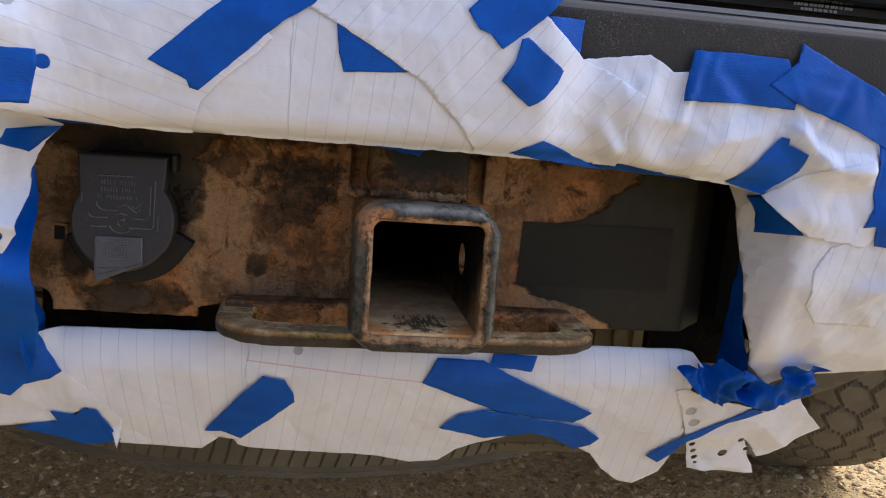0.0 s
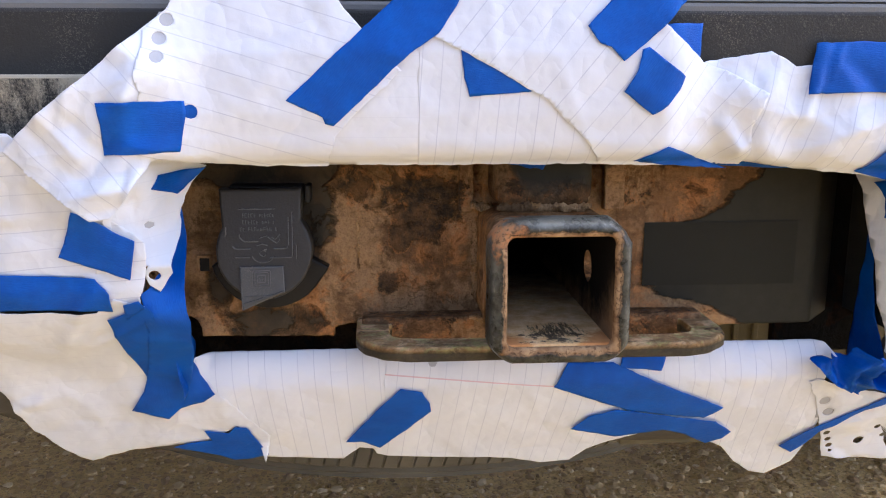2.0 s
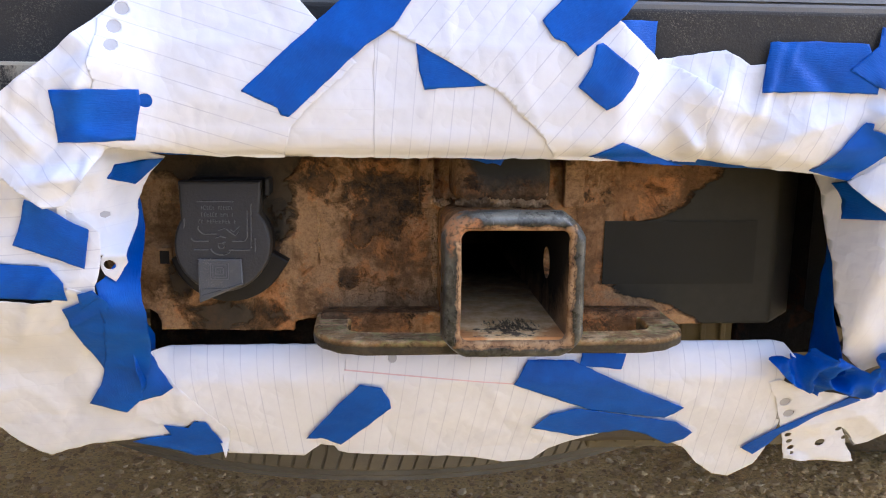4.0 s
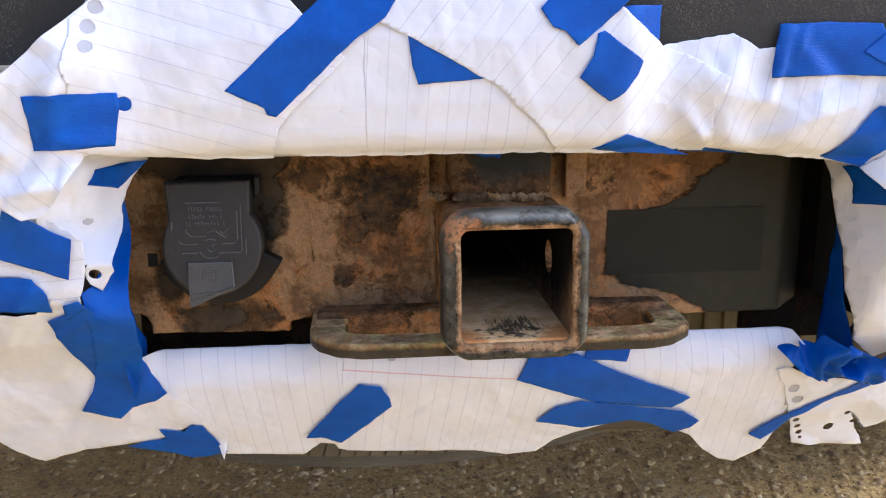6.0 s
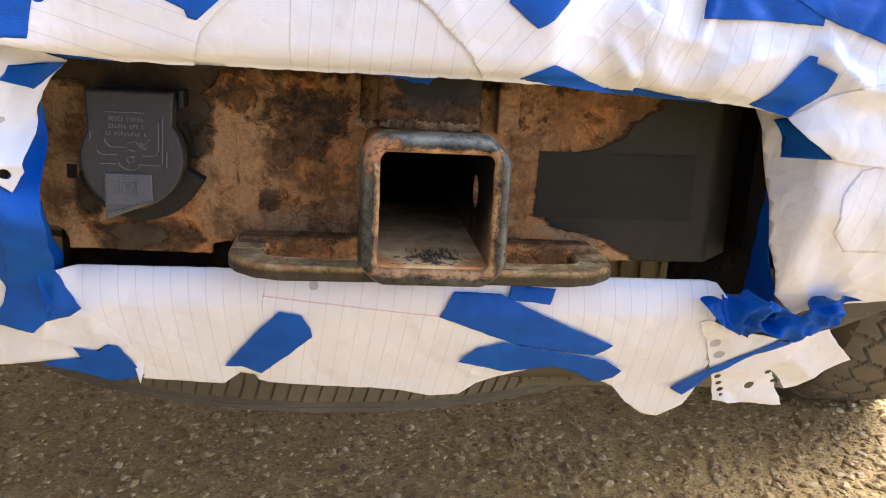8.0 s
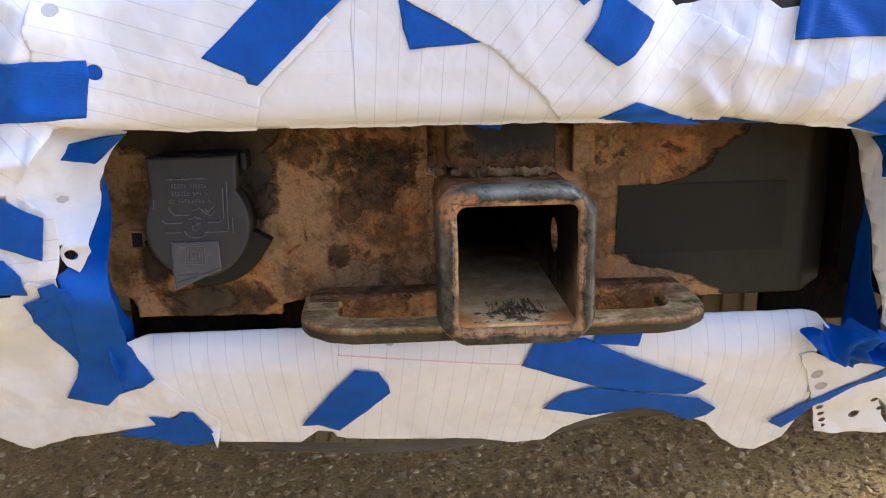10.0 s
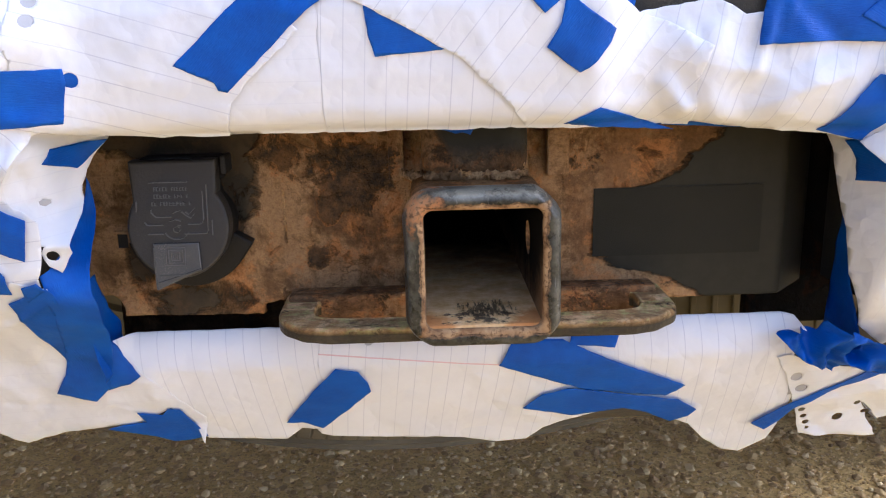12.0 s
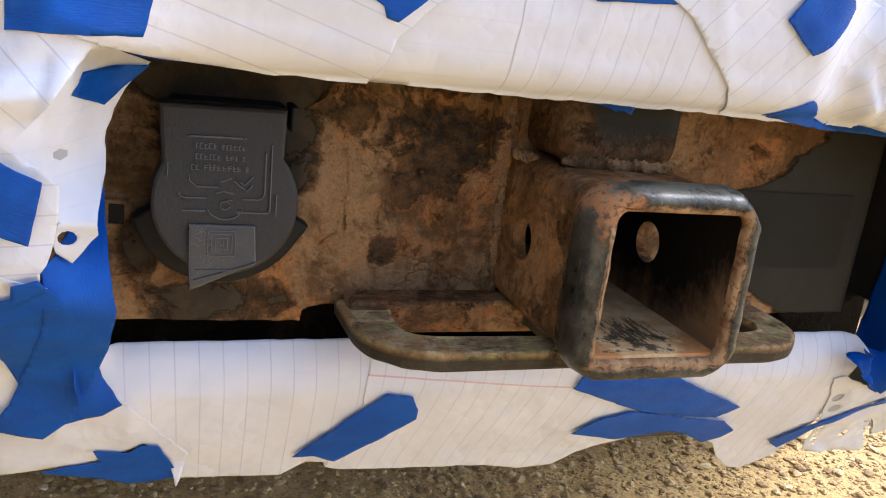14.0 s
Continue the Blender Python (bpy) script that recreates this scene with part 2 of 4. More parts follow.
VOID_BLACK = rusty_material("black_void_backing", (0.0045, 0.0042, 0.0040), (0.015, 0.010, 0.007), (0.04, 0.024, 0.014), 0.56)
BLOCK_PAINT = rusty_material("black_block_paint", (0.03, 0.022, 0.014), (0.15, 0.085, 0.038), (0.27, 0.165, 0.08), 0.44, block_paint, grow=1.5)
SHELF_RUST = rusty_material("shaded_shelf_rust", (0.036, 0.026, 0.017), (0.200, 0.112, 0.054), (0.36, 0.225, 0.115), 0.43, grow=2.2, stretch=0.7)
DARK_RUST = rusty_material("dark_underbody", (0.018, 0.015, 0.012), (0.045, 0.028, 0.016), (0.07, 0.045, 0.024), 0.5)


def floor_material():
    """Tube floor: tan dust blown in at the mouth, scratched through, near black farther in."""
    n = Nodes("dusty_tube_floor")
    ob = n.coords()
    p = n.node("ShaderNodeSeparateXYZ", Vector=ob)
    crust, fine = n.noise(ob, 110, 8, 0.7), n.noise(ob, 600, 5, 0.7)
    dust = n.mix(n.ramp(crust, (0.38, 0.0), (0.62, 1.0)), (0.70, 0.420, 0.165), (0.90, 0.655, 0.34))
    rim = n.math("ADD", n.math("MULTIPLY", n.math("SUBTRACT", 0.016, p.outputs[1]), 18.0), n.math("MULTIPLY", n.math("SUBTRACT", n.math("ABSOLUTE", p.outputs[0]), 0.017), 26.0))
    dust = n.mix(n.ramp(n.math("ADD", n.noise(ob, 75, 8, 0.7), rim), (0.43, 0.0), (0.60, 0.9)), dust, n.mix(crust, (0.40, 0.15, 0.040), (0.72, 0.34, 0.11)))
    dust = n.mix(n.ramp(n.math("ADD", n.noise(ob, 130, 8, 0.75), spots_flat(n, p, -0.001, 0.014, 0.022, 0.013, 0.15)), (0.58, 0.0), (0.64, 0.9)), dust, (0.05, 0.038, 0.026))
    slant = n.node("ShaderNodeMapping", Vector=ob, Rotation=(0, 0, radians(-28)), Scale=(1.0, 0.16, 1.0)).outputs[0]
    scratch = n.ramp(n.math("ADD", n.noise(slant, 620, 6, 0.8), spots_flat(n, p, 0.002, 0.024, 0.016, 0.015, 0.17)), (0.60, 0.0), (0.66, 1.0))
    dust = n.mix(n.math("MULTIPLY", scratch, 0.85), dust, (0.06, 0.045, 0.028))
    # colour runs ragged to near black with depth
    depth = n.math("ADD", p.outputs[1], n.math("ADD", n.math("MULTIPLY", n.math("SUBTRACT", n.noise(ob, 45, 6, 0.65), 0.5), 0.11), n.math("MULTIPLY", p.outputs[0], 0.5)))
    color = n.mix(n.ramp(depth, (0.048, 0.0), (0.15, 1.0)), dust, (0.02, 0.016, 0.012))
    height = n.math("SUBTRACT", n.math("ADD", crust, n.math("MULTIPLY", fine, 0.4)), n.math("MULTIPLY", scratch, 0.6))
    return n.done(color, 0.9, height=height, depth=0.0012, strength=0.8, Specular_IOR_Level=0.15)


def spots_flat(n, p, x, y, a, b, weight):
    dx = n.math("DIVIDE", n.math("SUBTRACT", p.outputs[0], x), a)
    dy = n.math("DIVIDE", n.math("SUBTRACT", p.outputs[1], y), b)
    d = n.math("ADD", n.math("MULTIPLY", dx, dx), n.math("MULTIPLY", dy, dy))
    return n.math("MULTIPLY", n.math("MAXIMUM", n.math("SUBTRACT", 1.0, d), -1.0), weight)


INNER_RUST = floor_material()


def inner_wall_material():
    """Black tube walls with brown dust smeared up from the floor and rust at the mouth."""
    n = Nodes("dusty_black_tube_wall")
    ob = n.coords()
    p = n.node("ShaderNodeSeparateXYZ", Vector=ob)
    big, small = n.noise(ob, 70, 7, 0.7, 0.4), n.noise(ob, 420, 6, 0.75)
    smear = n.noise(n.node("ShaderNodeMapping", Vector=ob, Rotation=(radians(38), 0, 0), Scale=(1.0, 1.0, 0.25)).outputs[0], 130, 6, 0.7)
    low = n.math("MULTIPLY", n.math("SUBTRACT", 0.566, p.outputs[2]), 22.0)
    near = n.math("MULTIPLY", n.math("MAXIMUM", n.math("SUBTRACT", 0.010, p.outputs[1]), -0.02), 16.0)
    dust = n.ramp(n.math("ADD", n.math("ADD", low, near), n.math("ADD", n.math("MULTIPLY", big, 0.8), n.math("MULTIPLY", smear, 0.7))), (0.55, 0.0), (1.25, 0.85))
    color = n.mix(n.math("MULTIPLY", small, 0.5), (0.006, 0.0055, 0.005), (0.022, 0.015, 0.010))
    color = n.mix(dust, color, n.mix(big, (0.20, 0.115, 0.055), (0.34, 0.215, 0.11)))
    return n.done(color, 0.8, height=n.math("ADD", big, n.math("MULTIPLY", small, 0.4)), depth=0.001, strength=0.7, Specular_IOR_Level=0.15)


INNER_WALL = inner_wall_material()


def collar_material():
    """Worn black enamel with a highlight painted on its ridge, rusting through at one corner, along the inner lip and
    underneath.
    """
    n = Nodes("worn_black_collar")
    ob = n.coords()
    big, small, fine = n.noise(ob, 85, 8, 0.62, 0.3), n.noise(ob, 420, 5, 0.65), n.noise(ob, 60, 5, 0.6)
    p = n.node("ShaderNodeSeparateXYZ", Vector=ob)
    ax = n.math("ABSOLUTE", p.outputs[0])
    az = n.math("SUBTRACT", n.math("ABSOLUTE", n.math("SUBTRACT", p.outputs[2], 0.57)), 0.001)
    inner = n.math("SUBTRACT", 0.0281, n.math("MAXIMUM", ax, az))
    low = n.math("MULTIPLY", n.math("MAXIMUM", n.math("SUBTRACT", 0.555, p.outputs[2]), 0.0), 17.0)
    worn = n.math("ADD", n.math("ADD", n.math("MULTIPLY", inner, 210.0), low), n.math("MULTIPLY", n.math("SUBTRACT", big, 0.47), 1.9))
    rust_mask = n.ramp(worn, (0.22, 0.0), (0.40, 0.8), (0.60, 1.0))
    corner = n.math("ADD", n.math("ABSOLUTE", n.math("ADD", p.outputs[0], 0.029)), n.math("ABSOLUTE", n.math("SUBTRACT", p.outputs[2], 0.5985)))
    bare = n.ramp(n.math("ADD", corner, n.math("MULTIPLY", n.math("SUBTRACT", big, 0.5), 0.04)), (0.007, 1.0), (0.012, 0.0))
    rust_mask = n.math("MAXIMUM", rust_mask, bare)
    enamel = n.mix(n.ramp(n.math("MULTIPLY", small, fine), (0.24, 0.0), (0.42, 1.0)), (0.0075, 0.0072, 0.0052), (0.028, 0.027, 0.019))
    grime = n.ramp(n.noise(ob, 110, 7, 0.7), (0.44, 0.0), (0.66, 0.38))
    enamel = n.mix(grime, enamel, (0.085, 0.074, 0.044))
    slant = n.node("ShaderNodeMapping", Vector=ob, Rotation=(0, radians(35), 0), Scale=(1.0, 1.0, 0.15)).outputs[0]
    scratch = n.math("MULTIPLY", n.ramp(n.noise(slant, 500, 3, 0.6), (0.66, 0.0), (0.70, 1.0)), 0.5)
    enamel = n.mix(scratch, enamel, (0.16, 0.155, 0.15))
    rust = n.mix(n.ramp(big, (0.38, 0.0), (0.62, 1.0)), (0.19, 0.098, 0.040), (0.41, 0.265, 0.13))
    rust = n.mix(n.ramp(small, (0.40, 0.7), (0.48, 0.0)), rust, (0.09, 0.045, 0.02))
    rust = n.mix(n.math("MULTIPLY", bare, n.ramp(small, (0.40, 0.0), (0.60, 0.8))), rust, (0.50, 0.20, 0.07))
    # ridge highlight put in as pale metal, strongest along the top
    ridge = n.ramp(n.math("ABSOLUTE", n.math("SUBTRACT", n.math("MAXIMUM", ax, az), 0.0306)), (0.0006, 1.0), (0.0017, 0.0))
    top_glint = n.ramp(n.math("ADD", p.outputs[2], n.math("MULTIPLY", p.outputs[0], 0.05)), (0.588, 0.45), (0.600, 1.0))
    steel = n.math("MULTIPLY", n.math("MULTIPLY", n.math("MULTIPLY", ridge, top_glint), n.ramp(n.noise(ob, 70, 7, 0.7), (0.38, 0.0), (0.60, 0.55))), n.math("SUBTRACT", 1.0, rust_mask))
    enamel = n.mix(steel, enamel, (0.47, 0.46, 0.38))
    color = n.mix(rust_mask, enamel, rust)
    split = n.math("MULTIPLY", n.ramp(worn, (0.40, 0.0), (0.45, 1.0), (0.50, 0.0)), n.ramp(n.noise(ob, 90, 4), (0.44, 0.0), (0.56, 0.9)))
    color = n.mix(split, color, (0.012, 0.007, 0.004))
    rough = n.mix(rust_mask, n.ramp(big, (0.3, 0.22), (0.7, 0.40)), (0.85, 0.85, 0.85))
    height = n.math("ADD", n.math("MULTIPLY", small, 0.35), n.math("ADD", n.math("MULTIPLY", big, 0.7), n.math("ADD", n.math("MULTIPLY", rust_mask, -0.5), n.math("MULTIPLY", split, -1.5))))
    return n.done(color, rough, n.math("MULTIPLY", steel, 0.9), height=height, depth=0.0010, strength=0.7, Specular_IOR_Level=0.26)


COLLAR = collar_material()


def plastic_material(name, low, high, rough=0.5, dust=0.0, grain=900, shine=0.3):
    n = Nodes(name)
    ob = n.coords()
    color = n.mix(n.noise(ob, 25, 5), low, high)
    if dust:
        d = n.math("MULTIPLY", n.ramp(n.noise(ob, 18, 5, 0.6), (0.48, 0.0), (0.72, 1.0)), n.ramp(n.noise(ob, 1700, 4, 0.75), (0.53, 0.0), (0.66, 1.0)))
        color = n.mix(n.math("MULTIPLY", d, dust), color, (0.32, 0.28, 0.22))
    height = n.math("ADD", n.noise(ob, grain, 2), n.math("MULTIPLY", n.noise(ob, 90, 3), 0.5))
    return n.done(color, rough, height=height, depth=0.0004, strength=0.6 if shine < 0.45 else 0.2, Specular_IOR_Level=shine)


BUMPER_BLACK = plastic_material("textured_black_plastic", (0.030, 0.0285, 0.025), (0.046, 0.0435, 0.038), 0.55, 0.75, 900, 0.2)


def ledge_material():
    """Black plastic under caked dust that has run down in streaks."""
    n = Nodes("dust_caked_plastic")
    ob = n.coords()
    p = n.node("ShaderNodeSeparateXYZ", Vector=ob)
    runs = n.noise(n.coords(scale=(1.0, 1.0, 0.35)), 60, 8, 0.75, 0.3)
    grit = n.noise(ob, 900, 6, 0.8)
    top = n.math("MULTIPLY", n.math("SUBTRACT", p.outputs[2], 0.652), 3.0)
    crest = n.math("MULTIPLY", n.math("GREATER_THAN", p.outputs[2], 0.6648), 0.14)
    dust = n.ramp(n.math("ADD", n.math("ADD", n.math("MULTIPLY", runs, 0.85), n.math("MULTIPLY", grit, 0.35)), n.math("ADD", top, crest)), (0.56, 0.0), (0.70, 0.85))
    color = n.mix(dust, (0.036, 0.034, 0.030), (0.50, 0.45, 0.33))
    return n.done(color, n.ramp(dust, (0.0, 0.5), (1.0, 0.9)), height=n.math("ADD", grit, dust), depth=0.0006, strength=0.7, Specular_IOR_Level=0.25)


LEDGE_DUST = ledge_material()
EDGE_GREY = plastic_material("light_grey_edge_plastic", (0.13, 0.128, 0.12), (0.20, 0.195, 0.18), 0.5, 0.3, 900, 0.3)
BUMPER_GREY = plastic_material("dusty_valance_plastic", (0.055, 0.05, 0.043), (0.10, 0.09, 0.075), 0.6, 0.4)
GATE_PAINT = plastic_material("black_gloss_paint", (0.008, 0.009, 0.010), (0.02, 0.022, 0.023), 0.22, 0.35, 200)
SOCKET_BLACK = plastic_material("socket_black_plastic", (0.025, 0.0222, 0.0175), (0.043, 0.0385, 0.0310), 0.48, 0.18, 700, 0.35)
# raised marks: sky glints on their edges put into a lighter grey
RELIEF_GREY = plastic_material("relief_glint_plastic", (0.065, 0.061, 0.054), (0.165, 0.157, 0.142), 0.24, 0.0, 900, 0.65)
# latch scuffs, and its sparkle painted as pale specks
LATCH_GREY = plastic_material("scuffed_glint_latch_plastic", (0.036, 0.034, 0.030), (0.110, 0.106, 0.096), 0.22, 1.0, 1500, 0.7)
SOCKET_DARK = plastic_material("socket_dark_rubber", (0.006, 0.0058, 0.0055), (0.014, 0.013, 0.0115), 0.6, 0.15, 300)
LABEL_BLACK = plastic_material("black_label_film", (0.0190, 0.0182, 0.0135), (0.0280, 0.0265, 0.0195), 0.46, 0.0, 2500, 0.09)
PRINT_GREY = plastic_material("grey_print", (0.42, 0.43, 0.44), (0.55, 0.56, 0.56), 0.5, 0.0, 300)
RUBBER = plastic_material("dusty_rubber", (0.085, 0.076, 0.054), (0.185, 0.165, 0.118), 0.85, 0.3, 300)
BOUNCE_UNDERCOAT = plastic_material("pale_bounce_undercoat", (0.22, 0.20, 0.17), (0.32, 0.29, 0.24), 0.8, 0.2, 200)
RIB_OLIVE = plastic_material("dusty_olive_plate", (0.10, 0.085, 0.05), (0.17, 0.145, 0.085), 0.8, 0.3, 300)
STEEL = plastic_material("dull_wheel_steel", (0.08, 0.08, 0.08), (0.14, 0.135, 0.13), 0.5, 0.2, 300)


def ground_material():
    n = Nodes("dusty_gravel_ground")
    ob = n.coords()
    color = n.mix(n.noise(ob, 9, 6, 0.7), (0.56, 0.373, 0.130), (0.77, 0.537, 0.200))
    color = n.mix(n.ramp(n.noise(ob, 130, 4, 0.7), (0.5, 0.0), (0.70, 0.8)), color, (0.17, 0.12, 0.055))
    color = n.mix(n.ramp(n.noise(ob, 34, 6, 0.7, 0.4), (0.50, 0.0), (0.64, 0.5)), color, (0.34, 0.225, 0.090))
    height = n.math("ADD", n.noise(ob, 60, 5), n.math("MULTIPLY", n.noise(ob, 220, 4), 0.5))
    return n.done(color, 0.95, height=height, depth=0.012, strength=0.6)


def stone_material():
    n = Nodes("gravel_stones")
    rnd = n.node("ShaderNodeNewGeometry").outputs["Random Per Island"]
    ob = n.coords()
    color = n.ramp(rnd, (0.0, (0.30, 0.192, 0.082)), (0.45, (0.53, 0.355, 0.145)), (0.80, (0.68, 0.49, 0.22)), (1.0, (0.86, 0.69, 0.38)))
    color = n.mix(n.math("MULTIPLY", n.noise(ob, 150, 4), 0.4), color, (0.30, 0.20, 0.09))
    return n.done(color, 0.9, height=n.noise(ob, 300, 3), depth=0.002, strength=0.6)


GROUND, STONE = ground_material(), stone_material()


# ---------------------------------------------------------------- builders
def mesh_from(name, verts, faces, material, smooth=False):
    me = bpy.data.meshes.new(name)
    me.from_pydata([tuple(v) for v in verts], [], faces)
    me.validate()
    me.update()
    if material:
        me.materials.append(material)
    if smooth:
        me.polygons.foreach_set("use_smooth", [True] * len(me.polygons))
    return me


def part(name, bm, material, parent=None, label="", smooth=False):
    """Link a bmesh, or a finished mesh, as one object under parent."""
    if isinstance(bm, bpy.types.Mesh):
        me = bm
        me.name = name
    else:
        bmesh.ops.recalc_face_normals(bm, faces=bm.faces)
        me = bpy.data.meshes.new(name)
        bm.to_mesh(me)
        bm.free()
        me.materials.append(material)
        if smooth:
            me.polygons.foreach_set("use_smooth", [True] * len(me.polygons))
    ob = new(name, me)
    ob.parent = parent
    return tagged(ob, label)


def thing(name, label, category, group="", kind=""):
    return tagged(new(name), label, category, group, kind)


def box(x0, x1, y0, y1, z0, z1, bevel=0.0, segments=2):
    bm = bmesh.new()
    bmesh.ops.create_cube(bm, size=1.0)
    for v in bm.verts:
        v.co = ((x0 + x1) / 2 + v.co.x * (x1 - x0), (y0 + y1) / 2 + v.co.y * (y1 - y0), (z0 + z1) / 2 + v.co.z * (z1 - z0))
    if bevel:
        bmesh.ops.bevel(bm, geom=bm.edges[:], offset=bevel, segments=segments, profile=0.5, affect="EDGES")
    return bm


def rough_up(bm, size, scale, way=None):
    """Worn, uneven surface: push the vertices by noise."""
    for v in bm.verts:
        p = v.co / scale
        d = Vector((noise.noise(p), noise.noise(p + Vector((7, 3, 1))), noise.noise(p + Vector((1, 9, 4)))))
        v.co += size * (d if way is None else way * d.x)
    return bm


def prism(outline, y0, y1, bevel=0.0):
    """An outline of (x, z) corners between the depths y0 and y1."""
    bm = bmesh.new()
    f = bm.faces.new([bm.verts.new((x, y0, z)) for x, z in outline])
    r = bmesh.ops.extrude_face_region(bm, geom=[f])
    bmesh.ops.translate(bm, verts=[g for g in r["geom"] if isinstance(g, bmesh.types.BMVert)], vec=(0, y1 - y0, 0))
    if bevel:
        edges = [e for e in bm.edges if all(abs(v.co.y - y0) < 1e-6 for v in e.verts)]
        bmesh.ops.bevel(bm, geom=edges, offset=bevel, segments=2, profile=0.5, affect="EDGES")
    return bm


def rounded(x0, x1, y0, y1, r, steps=6):
    """Corner points of a rounded rectangle, anticlockwise; r: one radius, or four from the lower left on."""
    r = r if isinstance(r, tuple) else (r,) * 4
    pts = []
    for k, (cx, cy, sx, sy) in enumerate(((x0, y0, 1, 1), (x1, y0, -1, 1), (x1, y1, -1, -1), (x0, y1, 1, -1))):
        for i in range(steps + 1):
            a = math.pi + k * math.pi / 2 + i * math.pi / 2 / steps
            pts.append((cx + sx * r[k] + r[k] * math.cos(a), cy + sy * r[k] + r[k] * math.sin(a)))
    return pts


def bevelled(hx, hz, r, cut, steps=8, flat=12):
    """A square with corners between round (cut 0) and chamfered (cut 1), anticlockwise from the lower left, its sides divided."""
    pts = []
    for k, (cx, cz) in enumerate(((r - hx, r - hz), (hx - r, r - hz), (hx - r, hz - r), (r - hx, hz - r))):
        a0 = math.pi + k * math.pi / 2
        first, last = [(cx + r * math.cos(a), cz + r * math.sin(a)) for a in (a0, a0 + math.pi / 2)]
        if pts:
            old = pts[-1]
            pts += [(old[0] + (first[0] - old[0]) * i / flat, old[1] + (first[1] - old[1]) * i / flat) for i in range(1, flat)]
        for i in range(steps + 1):
            a, f = a0 + math.pi / 2 * i / steps, i / steps
            p = (cx + r * math.cos(a), cz + r * math.sin(a))
            q = (first[0] + (last[0] - first[0]) * f, first[1] + (last[1] - first[1]) * f)
            pts.append((p[0] + (q[0] - p[0]) * cut[k], p[1] + (q[1] - p[1]) * cut[k]))
    old, first = pts[-1], pts[0]
    return pts + [(old[0] + (first[0] - old[0]) * i / flat, old[1] + (first[1] - old[1]) * i / flat) for i in range(1, flat)]


def loft(loops, closed=True):
    """Skin over loops of equal length."""
    verts = [p for loop in loops for p in loop]
    n = len(loops[0])
    faces = []
    for a in range(len(loops) - 1):
        for i in range(n):
            j = (i + 1) % n
            faces.append((a * n + i, a * n + j, (a + 1) * n + j, (a + 1) * n + i))
    return verts, faces


def revolve(profile, axis, turns=128, shape=None):
    """Turn a closed (radius, along) profile round axis 'x' or 'z'; shape(radius, along, angle) may change the radius."""
    loops = []
    for k in range(turns):
        a = 2 * math.pi * k / turns
        loop = []
        for r, s in profile:
            q = shape(r, s, a) if shape else r
            loop.append((s, q * math.cos(a), q * math.sin(a)) if axis == "x" else (q * math.cos(a), q * math.sin(a), s))
        loops.append(loop)
    loops.append(loops[0])
    return loft(loops)


# ---------------------------------------------------------------- the masked face
PROFILE = ((0.40, 0.138), (0.42, 0.124), (0.45, 0.105), (0.48, 0.085), (0.51, 0.0685), (0.54, 0.046),
           (0.57, 0.030), (0.60, 0.026), (0.62, 0.018), (0.65, 0.010), (0.675, 0.008), (0.70, 0.011), (0.74, 0.016))


def ease(a, b, v):
    v = min(1.0, max(0.0, (v - a) / (b - a)))
    return v * v * (3 - 2 * v)


def plain_y(x, z):
    z0 = min(max(z, 0.401), 0.739)
    for (za, ya), (zb, yb) in zip(PROFILE, PROFILE[1:]):
        if za <= z0 <= zb:
            y = ya + (yb - ya) * (z0 - za) / (zb - za)
            break
    return y + 0.016 * ease(0.045, 0.075, x) * ease(0.6, 0.63, z) - 0.009 * (1 - ease(-0.19, -0.15, x)) * ease(0.52, 0.56, z)


def face_y(x, z):
    """Depth of the masked bumper face at (x, z), with the rolled lips of its opening."""
    y = plain_y(x, z)
    inside = ease(-0.187, -0.172, x) * (1 - ease(0.158, 0.175, x))
    top = 0.641 - 0.006 * ease(0.06, 0.15, x)
    if 0.578 < z < top:
        d = min(top - z, 0.0139)
        y += inside * (plain_y(x, top) - y + 0.014 - math.sqrt(0.014 ** 2 - d * d))
    elif 0.497 < z <= 0.578:
        d = min(z - 0.5069, 0.0205)
        y += inside * (plain_y(x, 0.497) - y + 0.0181 - math.sqrt(0.0206 ** 2 - d * d))
    return y


def crease_set():
    """Straight sharp folds: middle, direction, half length, half width, height."""
    rng = random.Random(12)
    folds = []
    for k in range(190):
        x, z = rng.uniform(-0.28, 0.26), rng.uniform(0.42, 0.71)
        a = rng.uniform(0, math.pi)
        folds.append((x, z, math.cos(a), math.sin(a), rng.uniform(0.010, 0.034), rng.uniform(0.0025, 0.008), rng.uniform(-0.0022, 0.0040)))
    # the large folds at the two upper corners
    folds += [(0.181, 0.641, 0.71, -0.71, 0.018, 0.009, 0.007), (0.203, 0.631, 1.0, -0.05, 0.02, 0.010, 0.007), (0.082, 0.637, 0.6, -0.8, 0.014, 0.006, 0.006), (0.14, 0.640, 0.95, 0.3, 0.03, 0.011, 0.004),
              (-0.176, 0.660, 0.9, 0.43, 0.017, 0.006, 0.006), (-0.198, 0.617, 0.98, 0.15, 0.017, 0.007, 0.005), (-0.184, 0.613, 0.2, 0.98, 0.022, 0.006, 0.007), (-0.212, 0.640, 0.6, -0.8, 0.02, 0.008, 0.004),
              (-0.186, 0.678, 0.80, -0.60, 0.030, 0.008, 0.005), (-0.170, 0.668, 0.95, 0.30, 0.026, 0.006, 0.004), (-0.200, 0.628, 0.55, 0.83, 0.028, 0.007, -0.004), (-0.168, 0.632, 0.96, -0.28, 0.024, 0.005, 0.004)]
    return folds


CREASES = crease_set()


